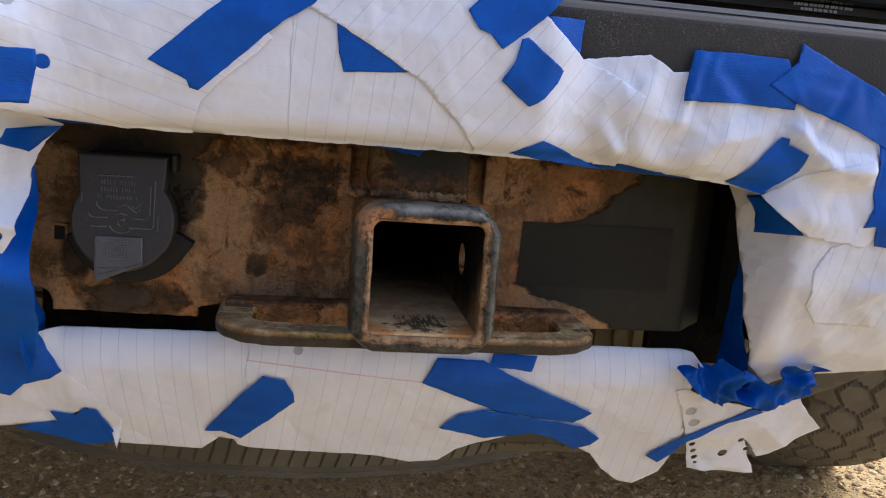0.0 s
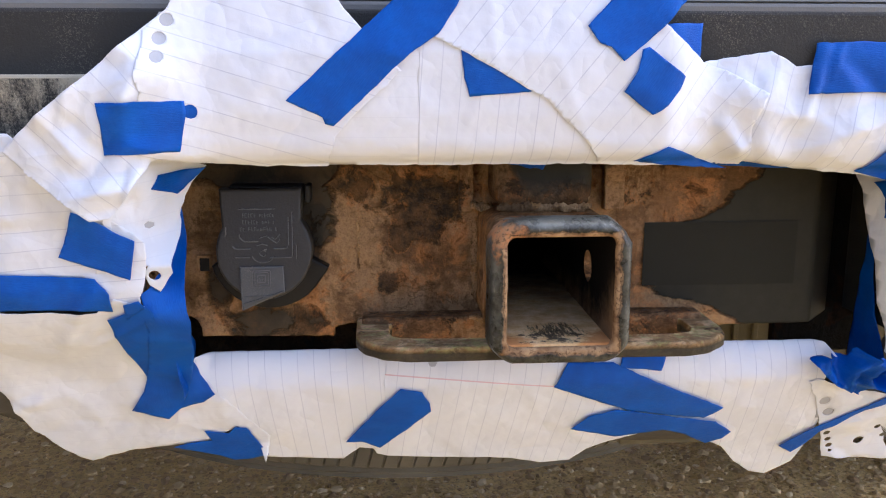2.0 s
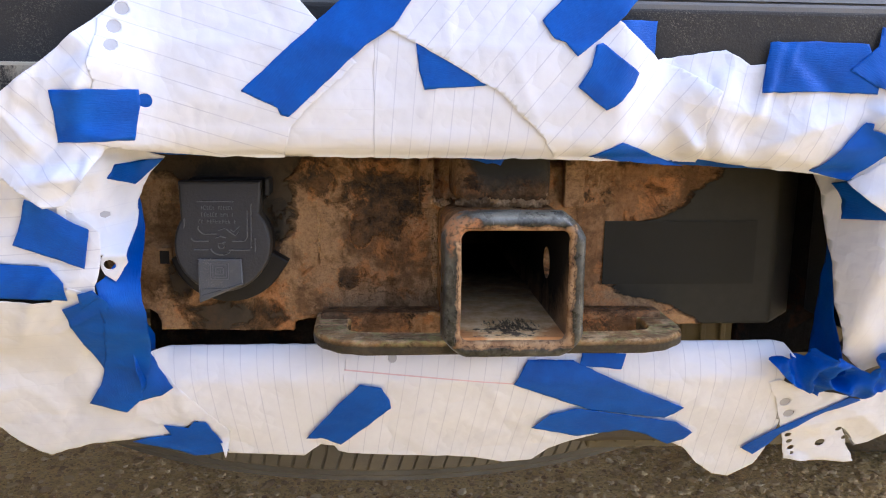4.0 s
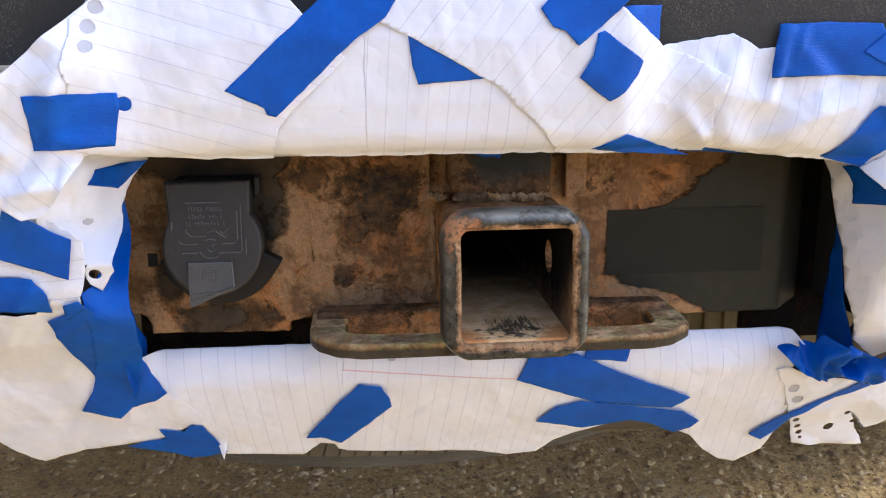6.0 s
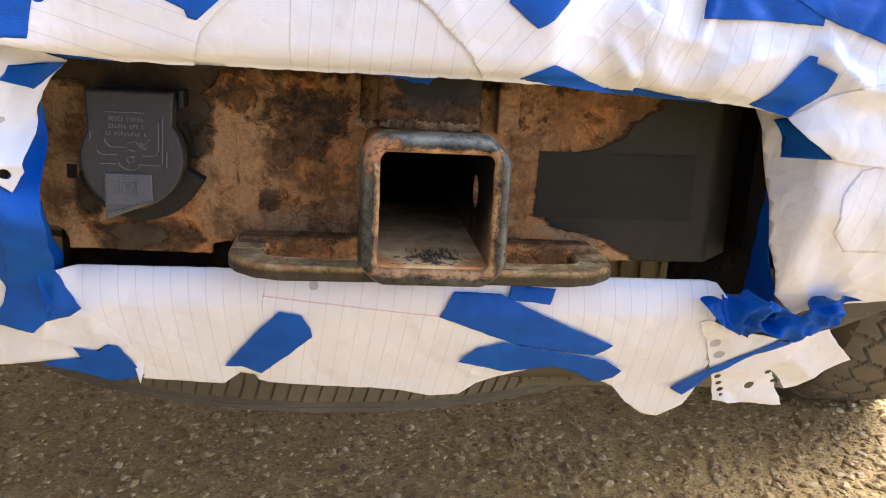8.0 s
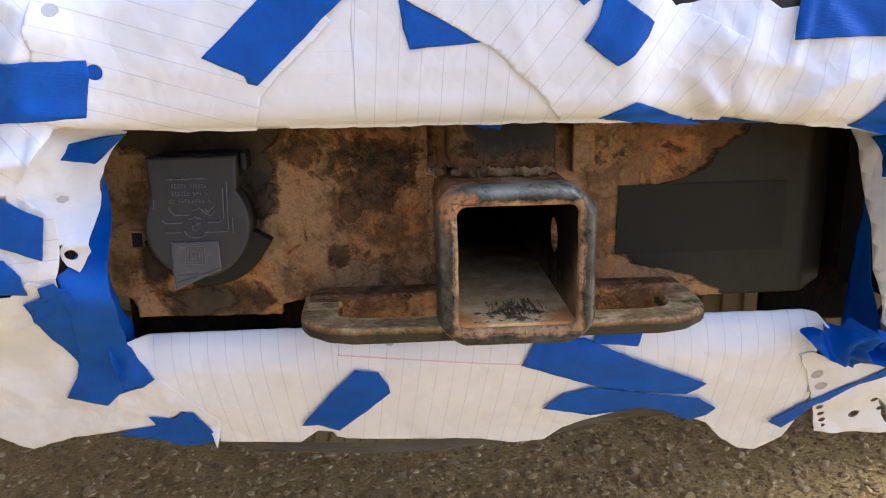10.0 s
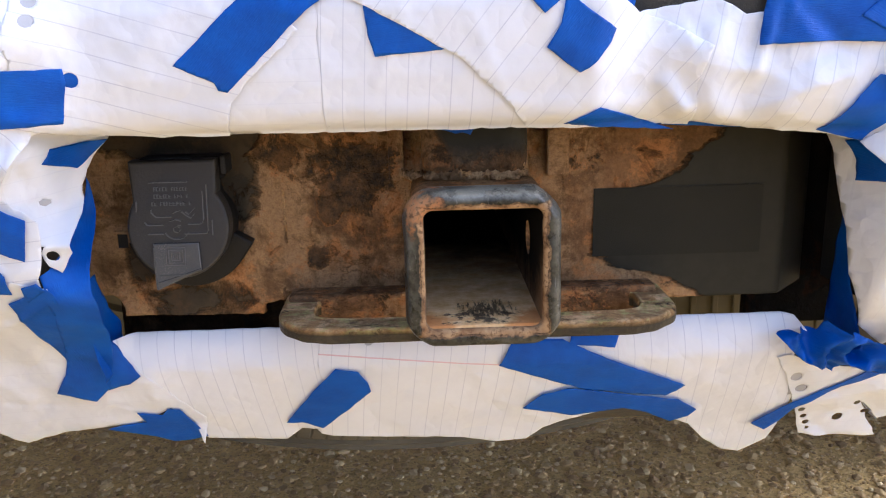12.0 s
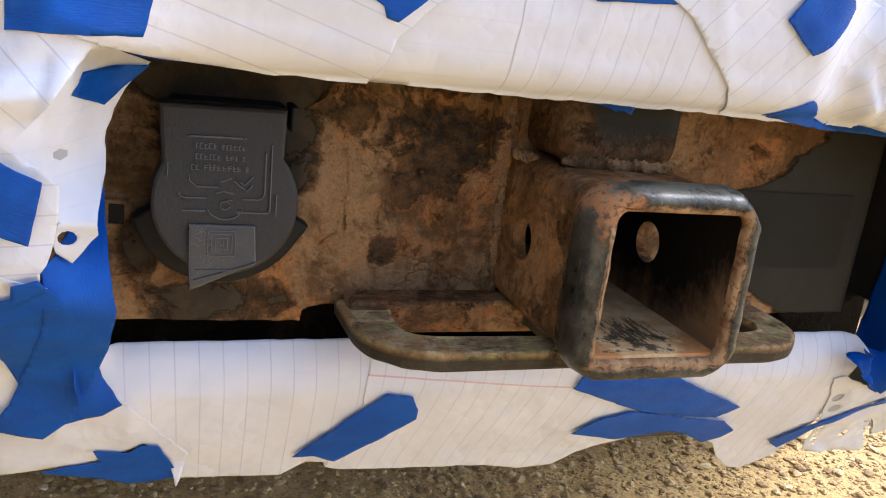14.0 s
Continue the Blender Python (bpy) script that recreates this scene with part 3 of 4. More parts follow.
def crumple(x, z):
    """How far the paper stands off the face: soft waves everywhere, sharp creases most of all at the upper corners."""
    right = ease(0.05, 0.10, x) * ease(0.585, 0.615, z) * (1 - 0.75 * ease(0.655, 0.675, z))
    left = (1 - ease(-0.20, -0.15, x)) * ease(0.575, 0.605, z)
    side = (1 - ease(-0.21, -0.17, x)) + ease(0.16, 0.2, x)
    lip = ease(0.500, 0.508, z) * (1 - ease(0.528, 0.540, z)) + ease(0.612, 0.620, z) * (1 - ease(0.634, 0.646, z))
    w = max(1.35 * right, 0.8 * left, 0.6 * side, 0.17 - 0.13 * lip)
    p = Vector((x, z, 0.0))
    fold = 1 - abs(noise.noise(p / 0.034 + Vector((3.1, 0.4, 0)))) * 2.2
    wave = noise.noise(p / 0.06 + Vector((0, 0, 7))) + 0.5
    d = 0.0032 * fold + 0.0030 * wave
    for cx, cz, ux, uz, half, wide, up in CREASES:
        ax, az = x - cx, z - cz
        s = abs(ax * ux + az * uz)
        if s < half:
            q = abs(az * ux - ax * uz)
            if q < wide:
                d += up * (1 - q / wide) * min(1.0, 2 * (1 - s / half))
    return w * max(-0.0004, d) + 0.0004


def tuck(x, z):
    """Where a sheet bends back into the opening's upper corner."""
    return 0.028 * ease(0.572, 0.60, z) * ease(-0.203, -0.172, x)


def tuck_sheet(x, z):
    """As tuck, but the sheet hangs on straight below the corner."""
    if z >= 0.5805:
        return tuck(x, z)
    return tuck(x, 0.5805) + face_y(x, 0.5805) - face_y(x, z) + 0.5 * (0.5805 - z)


def tuck_right(x, z):
    """Where a sheet runs back along the opening's side wall."""
    return 0.052 * (1 - ease(0.166, 0.192, x))


def tuck_tape(x, z):
    """Where tape runs back along the opening's side, behind the paper."""
    return plain_y(x, z) - face_y(x, z) + 0.046 * ease(0.550, 0.598, z) * ease(-0.202, -0.178, x)


def lift(x, z):
    """Where the corner of a sheet curls off the face."""
    return -0.011 * (1 - ease(0.600, 0.632, z)) * (1 - ease(-0.188, -0.165, x))


def curl(x, z):
    """A loose tip that turns up."""
    return -0.006 * (1 - ease(0.0, 0.014, math.hypot(x + 0.149, z - 0.447)))


def crushed(x, z):
    """A wad of tape: deep sharp folds."""
    p = Vector((x, z, 4.0))
    return -0.010 * (1 - 2.6 * abs(noise.noise(p / 0.016))) - 0.004 * (1 - 2 * abs(noise.noise(p / 0.007)))


def corners(text):
    return [tuple(float(v) / 1000 for v in pair.split(",")) for pair in text.split()]


def torn(outline, rag, seed, step=0.003):
    """Split the outline finely and fray it."""
    pts = []
    for (ax, az), (bx, bz) in zip(outline, outline[1:] + outline[:1]):
        n = max(1, int(math.hypot(bx - ax, bz - az) / step))
        for i in range(n):
            f = i / n
            x, z = ax + (bx - ax) * f, az + (bz - az) * f
            p = Vector((x / 0.006, z / 0.006, seed * 1.7))
            q = Vector((x / 0.002, z / 0.002, seed * 2.3))
            k = rag if i else 0.3 * rag
            pts.append((x + k * (noise.noise(p) + 0.6 * noise.noise(q)), z + k * (noise.noise(p + Vector((5, 5, 5))) + 0.6 * noise.noise(q + Vector((3, 8, 1))))))
    return pts


def clip(poly, axis, limit, keep_over):
    out = []
    for a, b in zip(poly, poly[1:] + poly[:1]):
        ia, ib = (a[axis] >= limit) == keep_over, (b[axis] >= limit) == keep_over
        if ia:
            out.append(a)
        if ia != ib:
            f = (limit - a[axis]) / (b[axis] - a[axis])
            out.append((a[0] + f * (b[0] - a[0]), a[1] + f * (b[1] - a[1])))
    return out


def sheet_mesh(name, outline, place, angle, material, cell=0.004, holes=()):
    """A sheet cut to an outline in the plane (x, z) and laid by place(x, z); its U runs across the ruled lines."""
    a = radians(angle)
    verts, index, faces, uvs = [], {}, [], []

    def vert(p):
        for hx, hz, hr in holes:
            d = math.hypot(p[0] - hx, p[1] - hz)
            if 1e-6 < d < hr:
                p = (hx + (p[0] - hx) * hr / d, hz + (p[1] - hz) * hr / d)
        key = (round(p[0] * 1e5), round(p[1] * 1e5))
        if key not in index:
            index[key] = len(verts)
            verts.append(place(*p))
            uvs.append(((-p[0] * math.sin(a) + p[1] * math.cos(a)) / 0.0087, (p[0] * math.cos(a) + p[1] * math.sin(a)) / 0.0087))
        return index[key]

    for outline, i in [(o, i) for o in (outline if isinstance(outline[0], list) else [outline]) for i in range(math.floor(min(p[0] for p in o) / cell), math.ceil(max(p[0] for p in o) / cell))]:
        column = clip(clip(outline, 0, i * cell, True), 0, (i + 1) * cell, False)
        if len(column) < 3:
            continue
        cz = [p[1] for p in column]
        for j in range(math.floor(min(cz) / cell), math.ceil(max(cz) / cell)):
            piece = clip(clip(column, 1, j * cell, True), 1, (j + 1) * cell, False)
            if len(piece) < 3:
                continue
            if any(all(math.hypot(p[0] - hx, p[1] - hz) <= hr * 1.001 for p in piece) for hx, hz, hr in holes):
                continue
            loop = []
            for p in piece:
                k = vert(p)
                if k not in loop:
                    loop.append(k)
            if len(loop) >= 3:
                faces.append(loop)
    me = mesh_from(name, verts, faces, material, True)
    layer = me.uv_layers.new(name="ruled")
    for l in me.loops:
        layer.data[l.index].uv = uvs[l.vertex_index]
    return me


def thicken(ob, depth):
    m = ob.modifiers.new("thickness", "SOLIDIFY")
    m.thickness, m.offset = depth, 0.0
    return ob


def on_face(layer, bend=None):
    def place(x, z):
        return (x, face_y(x, z) - 0.0012 - 0.00045 * layer - crumple(x, z) + (bend(x, z) if bend else 0.0), z)
    return place


# ---------------------------------------------------------------- ground
def ground_height(x, y):
    return 0.006 * noise.noise(Vector((x / 0.5, y / 0.5, 0))) + 0.003 * noise.noise(Vector((x / 0.09, y / 0.09, 2)))


def build_ground():
    steps = [-60, -15, -5, -2.5, -1.6] + [-1.2 + 0.03 * i for i in range(0, 101)] + [2.2, 3, 5, 15, 60]
    ys = [-60, -15, -5, -2, -0.8] + [-0.2 + 0.03 * i for i in range(0, 71)] + [2.4, 3.5, 6, 15, 60]
    verts = [(x, y, ground_height(x, y) if abs(x) < 3 and -1 < y < 3 else 0.0) for y in ys for x in steps]
    n = len(steps)
    faces = [(j * n + i, j * n + i + 1, (j + 1) * n + i + 1, (j + 1) * n + i) for j in range(len(ys) - 1) for i in range(n - 1)]
    ob = new("ground", mesh_from("ground", verts, faces, GROUND, True))
    tagged(ob, "dry brown dirt and gravel ground under the truck", "ground", kind="structure")
    rng = np.random.default_rng(5)
    ico = bmesh.new()
    bmesh.ops.create_icosphere(ico, subdivisions=1, radius=1.0)
    base = np.array([v.co[:] for v in ico.verts])
    tris = np.array([[v.index for v in f.verts] for f in ico.faces])
    ico.free()
    count = 60000
    px, py = rng.uniform(-1.0, 1.7, count), 0.42 + 1.5 * rng.uniform(0, 1, count) ** 1.15
    size = 0.0019 * np.exp(rng.normal(0.0, 0.66, count)).clip(0.35, 4.6)
    verts, faces = [], []
    for k in range(count):
        q = base * (1 + rng.uniform(-0.3, 0.3, base.shape)) * size[k] * (1.3, 1.0, 0.62)
        a = rng.uniform(0, 6.28)
        r = np.array([[math.cos(a), -math.sin(a), 0], [math.sin(a), math.cos(a), 0], [0, 0, 1]])
        verts.append(q @ r.T + (px[k], py[k], ground_height(px[k], py[k]) + size[k] * 0.14))
        faces.append(tris + 12 * k)
    stones = new("gravel", mesh_from("gravel", np.concatenate(verts).tolist(), np.concatenate(faces).tolist(), STONE))
    tagged(stones, "loose tan and grey gravel stones scattered over dirt", "gravel", kind="stuff")


build_ground()


def build_sky_blockers():
    """Unseen dark walls, added behind the viewer and beside the truck to keep the low sky out."""
    n = Nodes("sky_blocker_boards")
    ob = n.coords(scale=(1, 1, 0.06))
    color = n.mix(n.noise(ob, 9, 6, 0.7), (0.045, 0.042, 0.038), (0.085, 0.080, 0.072))
    ob = new("blocker_south", mesh_from("blocker_south", *slab(-2.4, 0.9, -3.3, -3.15, 0.0, 1.2), n.done(color, 0.85, height=n.noise(ob, 40, 5), depth=0.004)))
    tagged(ob, "unseen dark wall added behind the viewer to block low sky", "wall", kind="structure")
    side = new("blocker_west", mesh_from("blocker_west", *slab(-2.4, -2.25, -3.15, 5.0, 0.0, 2.4), ob.data.materials[0]))
    tagged(side, "unseen dark wall added beside the truck to block low sky", "wall", kind="structure")


def slab(x0, x1, y0, y1, z0, z1):
    verts = [(x, y, z) for z in (z0, z1) for y in (y0, y1) for x in (x0, x1)]
    return verts, [(0, 2, 3, 1), (4, 5, 7, 6), (0, 1, 5, 4), (1, 3, 7, 5), (3, 2, 6, 7), (2, 0, 4, 6)]


build_sky_blockers()


# ---------------------------------------------------------------- truck: bumper, gate, underbody
def bumper_strip(outline, cell, back=0.010):
    return sheet_mesh("face", outline, lambda x, z: (x, face_y(x, z) + back, z), 0, BUMPER_GREY, cell)


def valance_low(x):
    return 0.446 + 0.85 * max(0.0, abs(x + 0.03) - 0.16) ** 1.6 * 1.6


def build_bumper():
    b = thing("bumper", "black plastic truck bumper masked with paper and tape", "bumper")
    side = [-0.9, -0.6, -0.42] + [-0.36 + 0.03 * i for i in range(25)] + [0.42, 0.6, 0.9]
    low = [(x, min(0.56, valance_low(x))) for x in side]
    lower = low + [(0.9, 0.60), (0.197, 0.60), (0.197, 0.506), (-0.215, 0.504), (-0.215, 0.60), (-0.9, 0.60)]
    upper = [(-0.9, 0.60), (-0.205, 0.60), (-0.205, 0.642), (0.197, 0.642), (0.197, 0.60), (0.9, 0.60), (0.9, 0.664), (-0.9, 0.664)]
    ob = part("valance", bumper_strip(lower, 0.005), None, b, "dusty grey lower valance")
    thicken(ob, 0.003)
    me = bumper_strip(upper, 0.004)
    me.materials[0] = BUMPER_BLACK
    thicken(part("face", me, None, b), 0.003)
    # dusty ledge, smooth cover above it, and its sloping top edge
    part("ledge", box(-0.9, -0.2, 0.0065, 0.040, 0.632, 0.6665, 0.0015), LEDGE_DUST, b, "dust-caked ledge")
    part("cover", box(-0.9, 0.9, 0.0215, 0.06, 0.664, 0.6948, 0.002, 3), BUMPER_BLACK, b, "smooth black cover")
    bm = bmesh.new()
    ring = ((0.0226, 0.6945), (0.0226, 0.6966), (0.0235, 0.6980), (0.0262, 0.6983), (0.0262, 0.6989), (0.0242, 0.6991), (0.0262, 0.7016), (0.06, 0.7030), (0.06, 0.6945))
    ends = [[bm.verts.new((x, y, z)) for y, z in ring] for x in (-0.9, 0.9)]
    for i in range(9):
        bm.faces.new((ends[0][i], ends[0][(i + 1) % 9], ends[1][(i + 1) % 9], ends[1][i]))
    bm.faces.new(ends[0]), bm.faces.new(ends[1][::-1])
    part("top_edge", bm, EDGE_GREY, b, "light grey top edge")
    # the opening's inner walls
    for x in (-0.208, 0.1985):
        bm = bmesh.new()
        ring = [(y, z) for y, z in ((0.072, 0.528), (0.055, 0.55), (0.046, 0.575), (0.045, 0.60), (0.045, 0.626), (0.13, 0.626), (0.13, 0.528))]
        ends = [[bm.verts.new((x + k, y, z)) for y, z in ring] for k in (0, 0.003)]
        for i in range(len(ring)):
            j = (i + 1) % len(ring)
            bm.faces.new((ends[0][i], ends[0][j], ends[1][j], ends[1][i]))
        bm.faces.new(ends[0]), bm.faces.new(ends[1][::-1])
        part("inner_wall", bm, BUMPER_BLACK, b)
    part("inner_wall", box(-0.179, 0.166, 0.052, 0.076, 0.6285, 0.632), BUMPER_BLACK, b)


build_bumper()


def build_tailgate():
    g = thing("tailgate", "dark glossy tailgate above the bumper, grimy", "tailgate")
    part("panel", box(-0.9, 0.9, 0.034, 0.09, 0.712, 1.28, 0.006, 3), GATE_PAINT, g)
    rng = random.Random(4)
    for row, z in enumerate((0.7100, 0.7078)):                # print too small to read
        x = 0.181 + 0.004 * row
        while x < 0.214 - 0.010 * row:
            w = rng.uniform(0.0008, 0.0022)
            part("print_bar", box(x, x + w, 0.0494, 0.0502, z, z + 0.0013), PRINT_GREY, g, "grey printed bar")
            x += w + rng.uniform(0.0005, 0.0012)
    part("lower_lip", box(-0.9, 0.9, 0.05, 0.10, 0.7075, 0.7115), BUMPER_BLACK, g)


build_tailgate()


def build_underbody():
    u = thing("truck_underbody", "pale unseen truck floor and dark rusty frame above the spare tyre", "truck")
    # unseen floor, made pale to bounce light onto the ground
    part("floor", box(-1.0, 1.0, 0.10, 3.2, 0.74, 1.2, 0.01), BOUNCE_UNDERCOAT, u)
    # unseen bed sides, brought low to hold the sun off the ground
    for x in (-0.97, 0.97):
        part("bed_side", box(x - 0.03, x + 0.03, 0.08, 3.2, 0.43, 1.25, 0.01), GATE_PAINT, u)
    part("cross_beam", rough_up(box(-0.195, 0.106, 0.115, 0.16, 0.475, 0.535, 0.004), 0.001, 0.02), DARK_RUST, u)
    # added plate: stands in for tyre ribs and covers the bright gap
    plate = part("ribbed_stand_in", box(0.09, 0.30, 0.206, 0.216, 0.40, 0.56, 0.002), RIB_OLIVE, u, "dusty olive ribbed stand-in for the tyre under the beam")
    for k in range(14):
        part("rib", box(0.096 + 0.0145 * k, 0.1005 + 0.0145 * k, 0.2035, 0.207, 0.405, 0.555, 0.001), RIB_OLIVE, plate)
    for x in (-0.46, 0.46):
        part("frame_rail", box(x - 0.03, x + 0.03, 0.12, 3.1, 0.50, 0.738, 0.006), DARK_RUST, u)


build_underbody()


def tyre_profile(radius, half, inner, across):
    """A closed (radius, along) section, finely divided over the tread."""
    side = [(inner, 0.72), (inner + 0.03, 0.92), ((inner + radius) / 2, 1.0), (radius - 0.032, 0.975), (radius - 0.018, 0.93)]
    tread = [(radius - 0.010 * abs(u) ** 6, 0.9 * u) for u in [-1 + 2 * k / across for k in range(across + 1)]]
    ring = [(r, -u) for r, u in side] + tread + [(r, u) for r, u in side[::-1]]
    return [(r, u * half) for r, u in ring + ring[:1]]


def build_tyre(name, label, radius, half, inner, axis, at, lugs, zigzag):
    t = thing(name, label, "tyre")
    t.matrix_world = pose(*at)

    def tread(r, s, a):
        if r < radius - 0.012:
            return r
        u = s / half
        q = a * lugs / (2 * math.pi)
        if zigzag:
            saw = abs((q % 1) * 2 - 1) - 0.5
            cut = abs((q + 0.6 * abs(u)) % 1 - 0.5) < 0.045 and 0.3 < abs(u) < 1.2 and min(abs(abs(u) - 0.62), abs(abs(u) - 0.3)) > 0.04
            cut = cut or min(abs(u - v - 0.16 * saw) for v in (-0.62, -0.2, 0.2, 0.62)) < 0.024
            return r - 0.006 if cut else r
        # wide blocks with a short deep slot, then shallow bowed sipes, then two rings at the shoulder
        w = abs(u)
        bow = q + 1.3 * max(0.0, w - 0.42) ** 1.4 * 2.2
        if min(abs(w - 0.22), abs(w - 0.0)) < 0.05:
            return r - 0.006
        if 0.27 < w < 0.42 and abs(bow % 1 - 0.5) < 0.10:
            return r - 0.006
        if 0.42 <= w < 0.80 and abs(bow % 1 - 0.5) < 0.07:
            return r - 0.0022
        return r - 0.0030 if abs(w - 0.835) < 0.012 or abs(w - 0.875) < 0.010 else r

    verts, faces = revolve(tyre_profile(radius, half, inner, 56 if zigzag else 72), axis, lugs * (10 if zigzag else 14), tread)
    part("tread", mesh_from("tread", verts, faces, RUBBER), None, t)
    rim = [(inner, -half * 0.7), (inner - 0.02, -half * 0.66), (inner - 0.035, -half * 0.2), (0.05, -half * 0.1), (0.05, half * 0.02), (inner - 0.04, half * 0.05), (inner - 0.02, half * 0.66), (inner, half * 0.7), (inner, -half * 0.7)]
    verts, faces = revolve(rim, axis, 64)
    part("rim", mesh_from("rim", verts, faces, STEEL, True), None, t, "dull steel rim")


build_tyre("spare_tyre", "dusty spare tyre slung flat under the truck bed", 0.43, 0.125, 0.22, "z", (-0.050, 0.72, 0.445), 210, False)
build_tyre("rear_tyre", "dusty rear tyre with zigzag tread standing on gravel", 0.385, 0.135, 0.22, "x", (0.875, 1.16, 0.38), 44, True)


# ---------------------------------------------------------------- trailer hitch
HZ = 0.57                      # height of the receiver's axis


def build_hitch():
    h = thing("trailer_hitch", "rusty steel trailer hitch with a square receiver tube", "hitch")
    # beam: a plate with a notched lower edge
    left = [(-0.30, 0.539), (-0.183, 0.5405), (-0.1795, 0.5385), (-0.1775, 0.5340), (-0.1772, 0.5295), (-0.140, 0.5290), (-0.1078, 0.5282), (-0.1072, 0.5325), (-0.1050, 0.5340), (-0.099, 0.5352), (-0.0920, 0.5350), (-0.084, 0.5335), (-0.02, 0.531)]
    right = [(0.05, 0.531), (0.10, 0.5305), (0.180, 0.5305)]
    # three fields round the receiver's bore
    fields = [left[:-1] + [(-0.0280, 0.531), (-0.0280, 0.70), (-0.30, 0.70)], [(0.0280, 0.531)] + right + [(0.180, 0.70), (0.0280, 0.70)],
              [(-0.0280, 0.5985), (0.0280, 0.5985), (0.0280, 0.70), (-0.0280, 0.70)]]

    def skin(x, z):
        d = 0.0009 * noise.noise(Vector((x / 0.02, 5, z / 0.02))) + 0.0006 * noise.noise(Vector((x / 0.006, 5, z / 0.006)))
        step = 0.0012 * ease(-0.062, -0.060, x) * (1 - ease(0.05, 0.06, x)) * ease(0.59, 0.592, z)
        return (x, 0.078 + d * (1 - ease(0.06, 0.1, x)) - step + 1.1 * max(0.0, x - 0.157), z)

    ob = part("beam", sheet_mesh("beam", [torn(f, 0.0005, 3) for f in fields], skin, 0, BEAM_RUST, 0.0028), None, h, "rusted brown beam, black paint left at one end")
    thicken(ob, 0.006).modifiers[0].offset = -1.0
    # black plate added where the recess past the beam lies in shade
    part("void_backing", box(0.156, 0.215, 0.118, 0.124, 0.50, 0.70, 0.001), VOID_BLACK, h, "black plate added for the shaded void past the beam")
    for x0, x1, z0 in ((-0.0405, -0.0330, 0.5965), (0.0360, 0.0470, 0.5965)):
        part("rib", rough_up(box(x0, x1, 0.0695, 0.079, z0, 0.66, 0.0012), 0.0006, 0.006), BEAM_RUST, h, "rusted upright rib")
    bead(h, 0.5635, 0.5925, 0.0782, -0.0936, 0.0008, 17, True)
    # block above the tube, its double weld bead
    bm = box(-0.0247, 0.0240, 0.0425, 0.08, 0.6005, 0.66)
    bmesh.ops.bevel(bm, geom=[e for e in bm.edges if min(v.co.y for v in e.verts) < 0.05], offset=0.0085, segments=5, profile=0.5, affect="EDGES")
    bmesh.ops.subdivide_edges(bm, edges=[e for e in bm.edges if e.calc_length() > 0.01], cuts=5, use_grid_fill=True)
    part("upper_block", rough_up(bm, 0.0005, 0.009), BLOCK_PAINT, h, "black painted block, rusting at its foot", True)
    bead(h, -0.0235, 0.0225, 0.0470, 0.6068, 0.0026, 11)
    bead(h, -0.0240, 0.0235, 0.0452, 0.6026, 0.0034, 23)
    bead(h, -0.0355, -0.0235, 0.0640, 0.6000, 0.0028, 31)
    bead(h, -0.036, 0.034, 0.060, 0.5415, 0.0030, 13)
    bead(h, 0.546, 0.594, 0.0775, -0.0312, 0.0022, 37, True)
    # receiver tube, pin holes through both sides
    part("tube", tube_mesh(False), None, h, "rust-brown square tube with pin holes")
    part("tube_inside", tube_mesh(True), None, h, "black inner walls")
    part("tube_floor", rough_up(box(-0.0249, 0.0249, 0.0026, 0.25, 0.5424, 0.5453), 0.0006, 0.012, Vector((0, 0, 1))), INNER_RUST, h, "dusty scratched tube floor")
    loops = []
    for half, r, y in ((0.0246, 0.0040, 0.0034), (0.0246, 0.0040, 0.0012), (0.0249, 0.0043, 0.0004), (0.0256, 0.0048, -0.0002), (0.0268, 0.0060, -0.0004), (0.0284, 0.0075, -0.0005), (0.0298, 0.0090, -0.0002), (0.0308, 0.0100, 0.0006),
                       (0.0317, 0.0106, 0.0018), (0.0324, 0.0110, 0.0038), (0.0328, 0.0112, 0.007), (0.0332, 0.0112, 0.0110), (0.0328, 0.0112, 0.0140), (0.0318, 0.0105, 0.0168), (0.0295, 0.009, 0.0185)):
        cut = ease(0.026, 0.031, half)
        drop = -0.0005 * cut
        loops.append([(x + 0.0005 * noise.noise(Vector((x / 0.012, y / 0.012, z / 0.012))) + 0.00025 * noise.noise(Vector((x / 0.0035, y / 0.004, z / 0.0035))),
                       y + 0.0005 * noise.noise(Vector((x / 0.008, 3, z / 0.008))) + 0.00025 * noise.noise(Vector((x / 0.003, 5, z / 0.003))), HZ + z + drop)
                      for x, z in bevelled(half, half + 0.0010, r, (0.40 * cut, 0.30 * cut, 0.70 * cut, 0.30 * cut))])
    verts, faces = loft(loops)
    part("collar", mesh_from("collar", verts, faces, COLLAR, True), None, h, "thick black collar, worn and rusty, with a pale painted ridge highlight")
    # safety chain loops
    for side in (-1, 1):
        def plate(grow):
            return rounded(0.002, 0.0945 + grow, 0.0228 - grow, 0.082, (0.004, 0.0270 + grow, 0.006, 0.004), 14)

        def slot(grow):
            return rounded(0.020 - grow, 0.0775 + grow, 0.0368 - grow, 0.0640, (0.004, 0.012 + grow, 0.004, 0.004), 14)

        loops = []
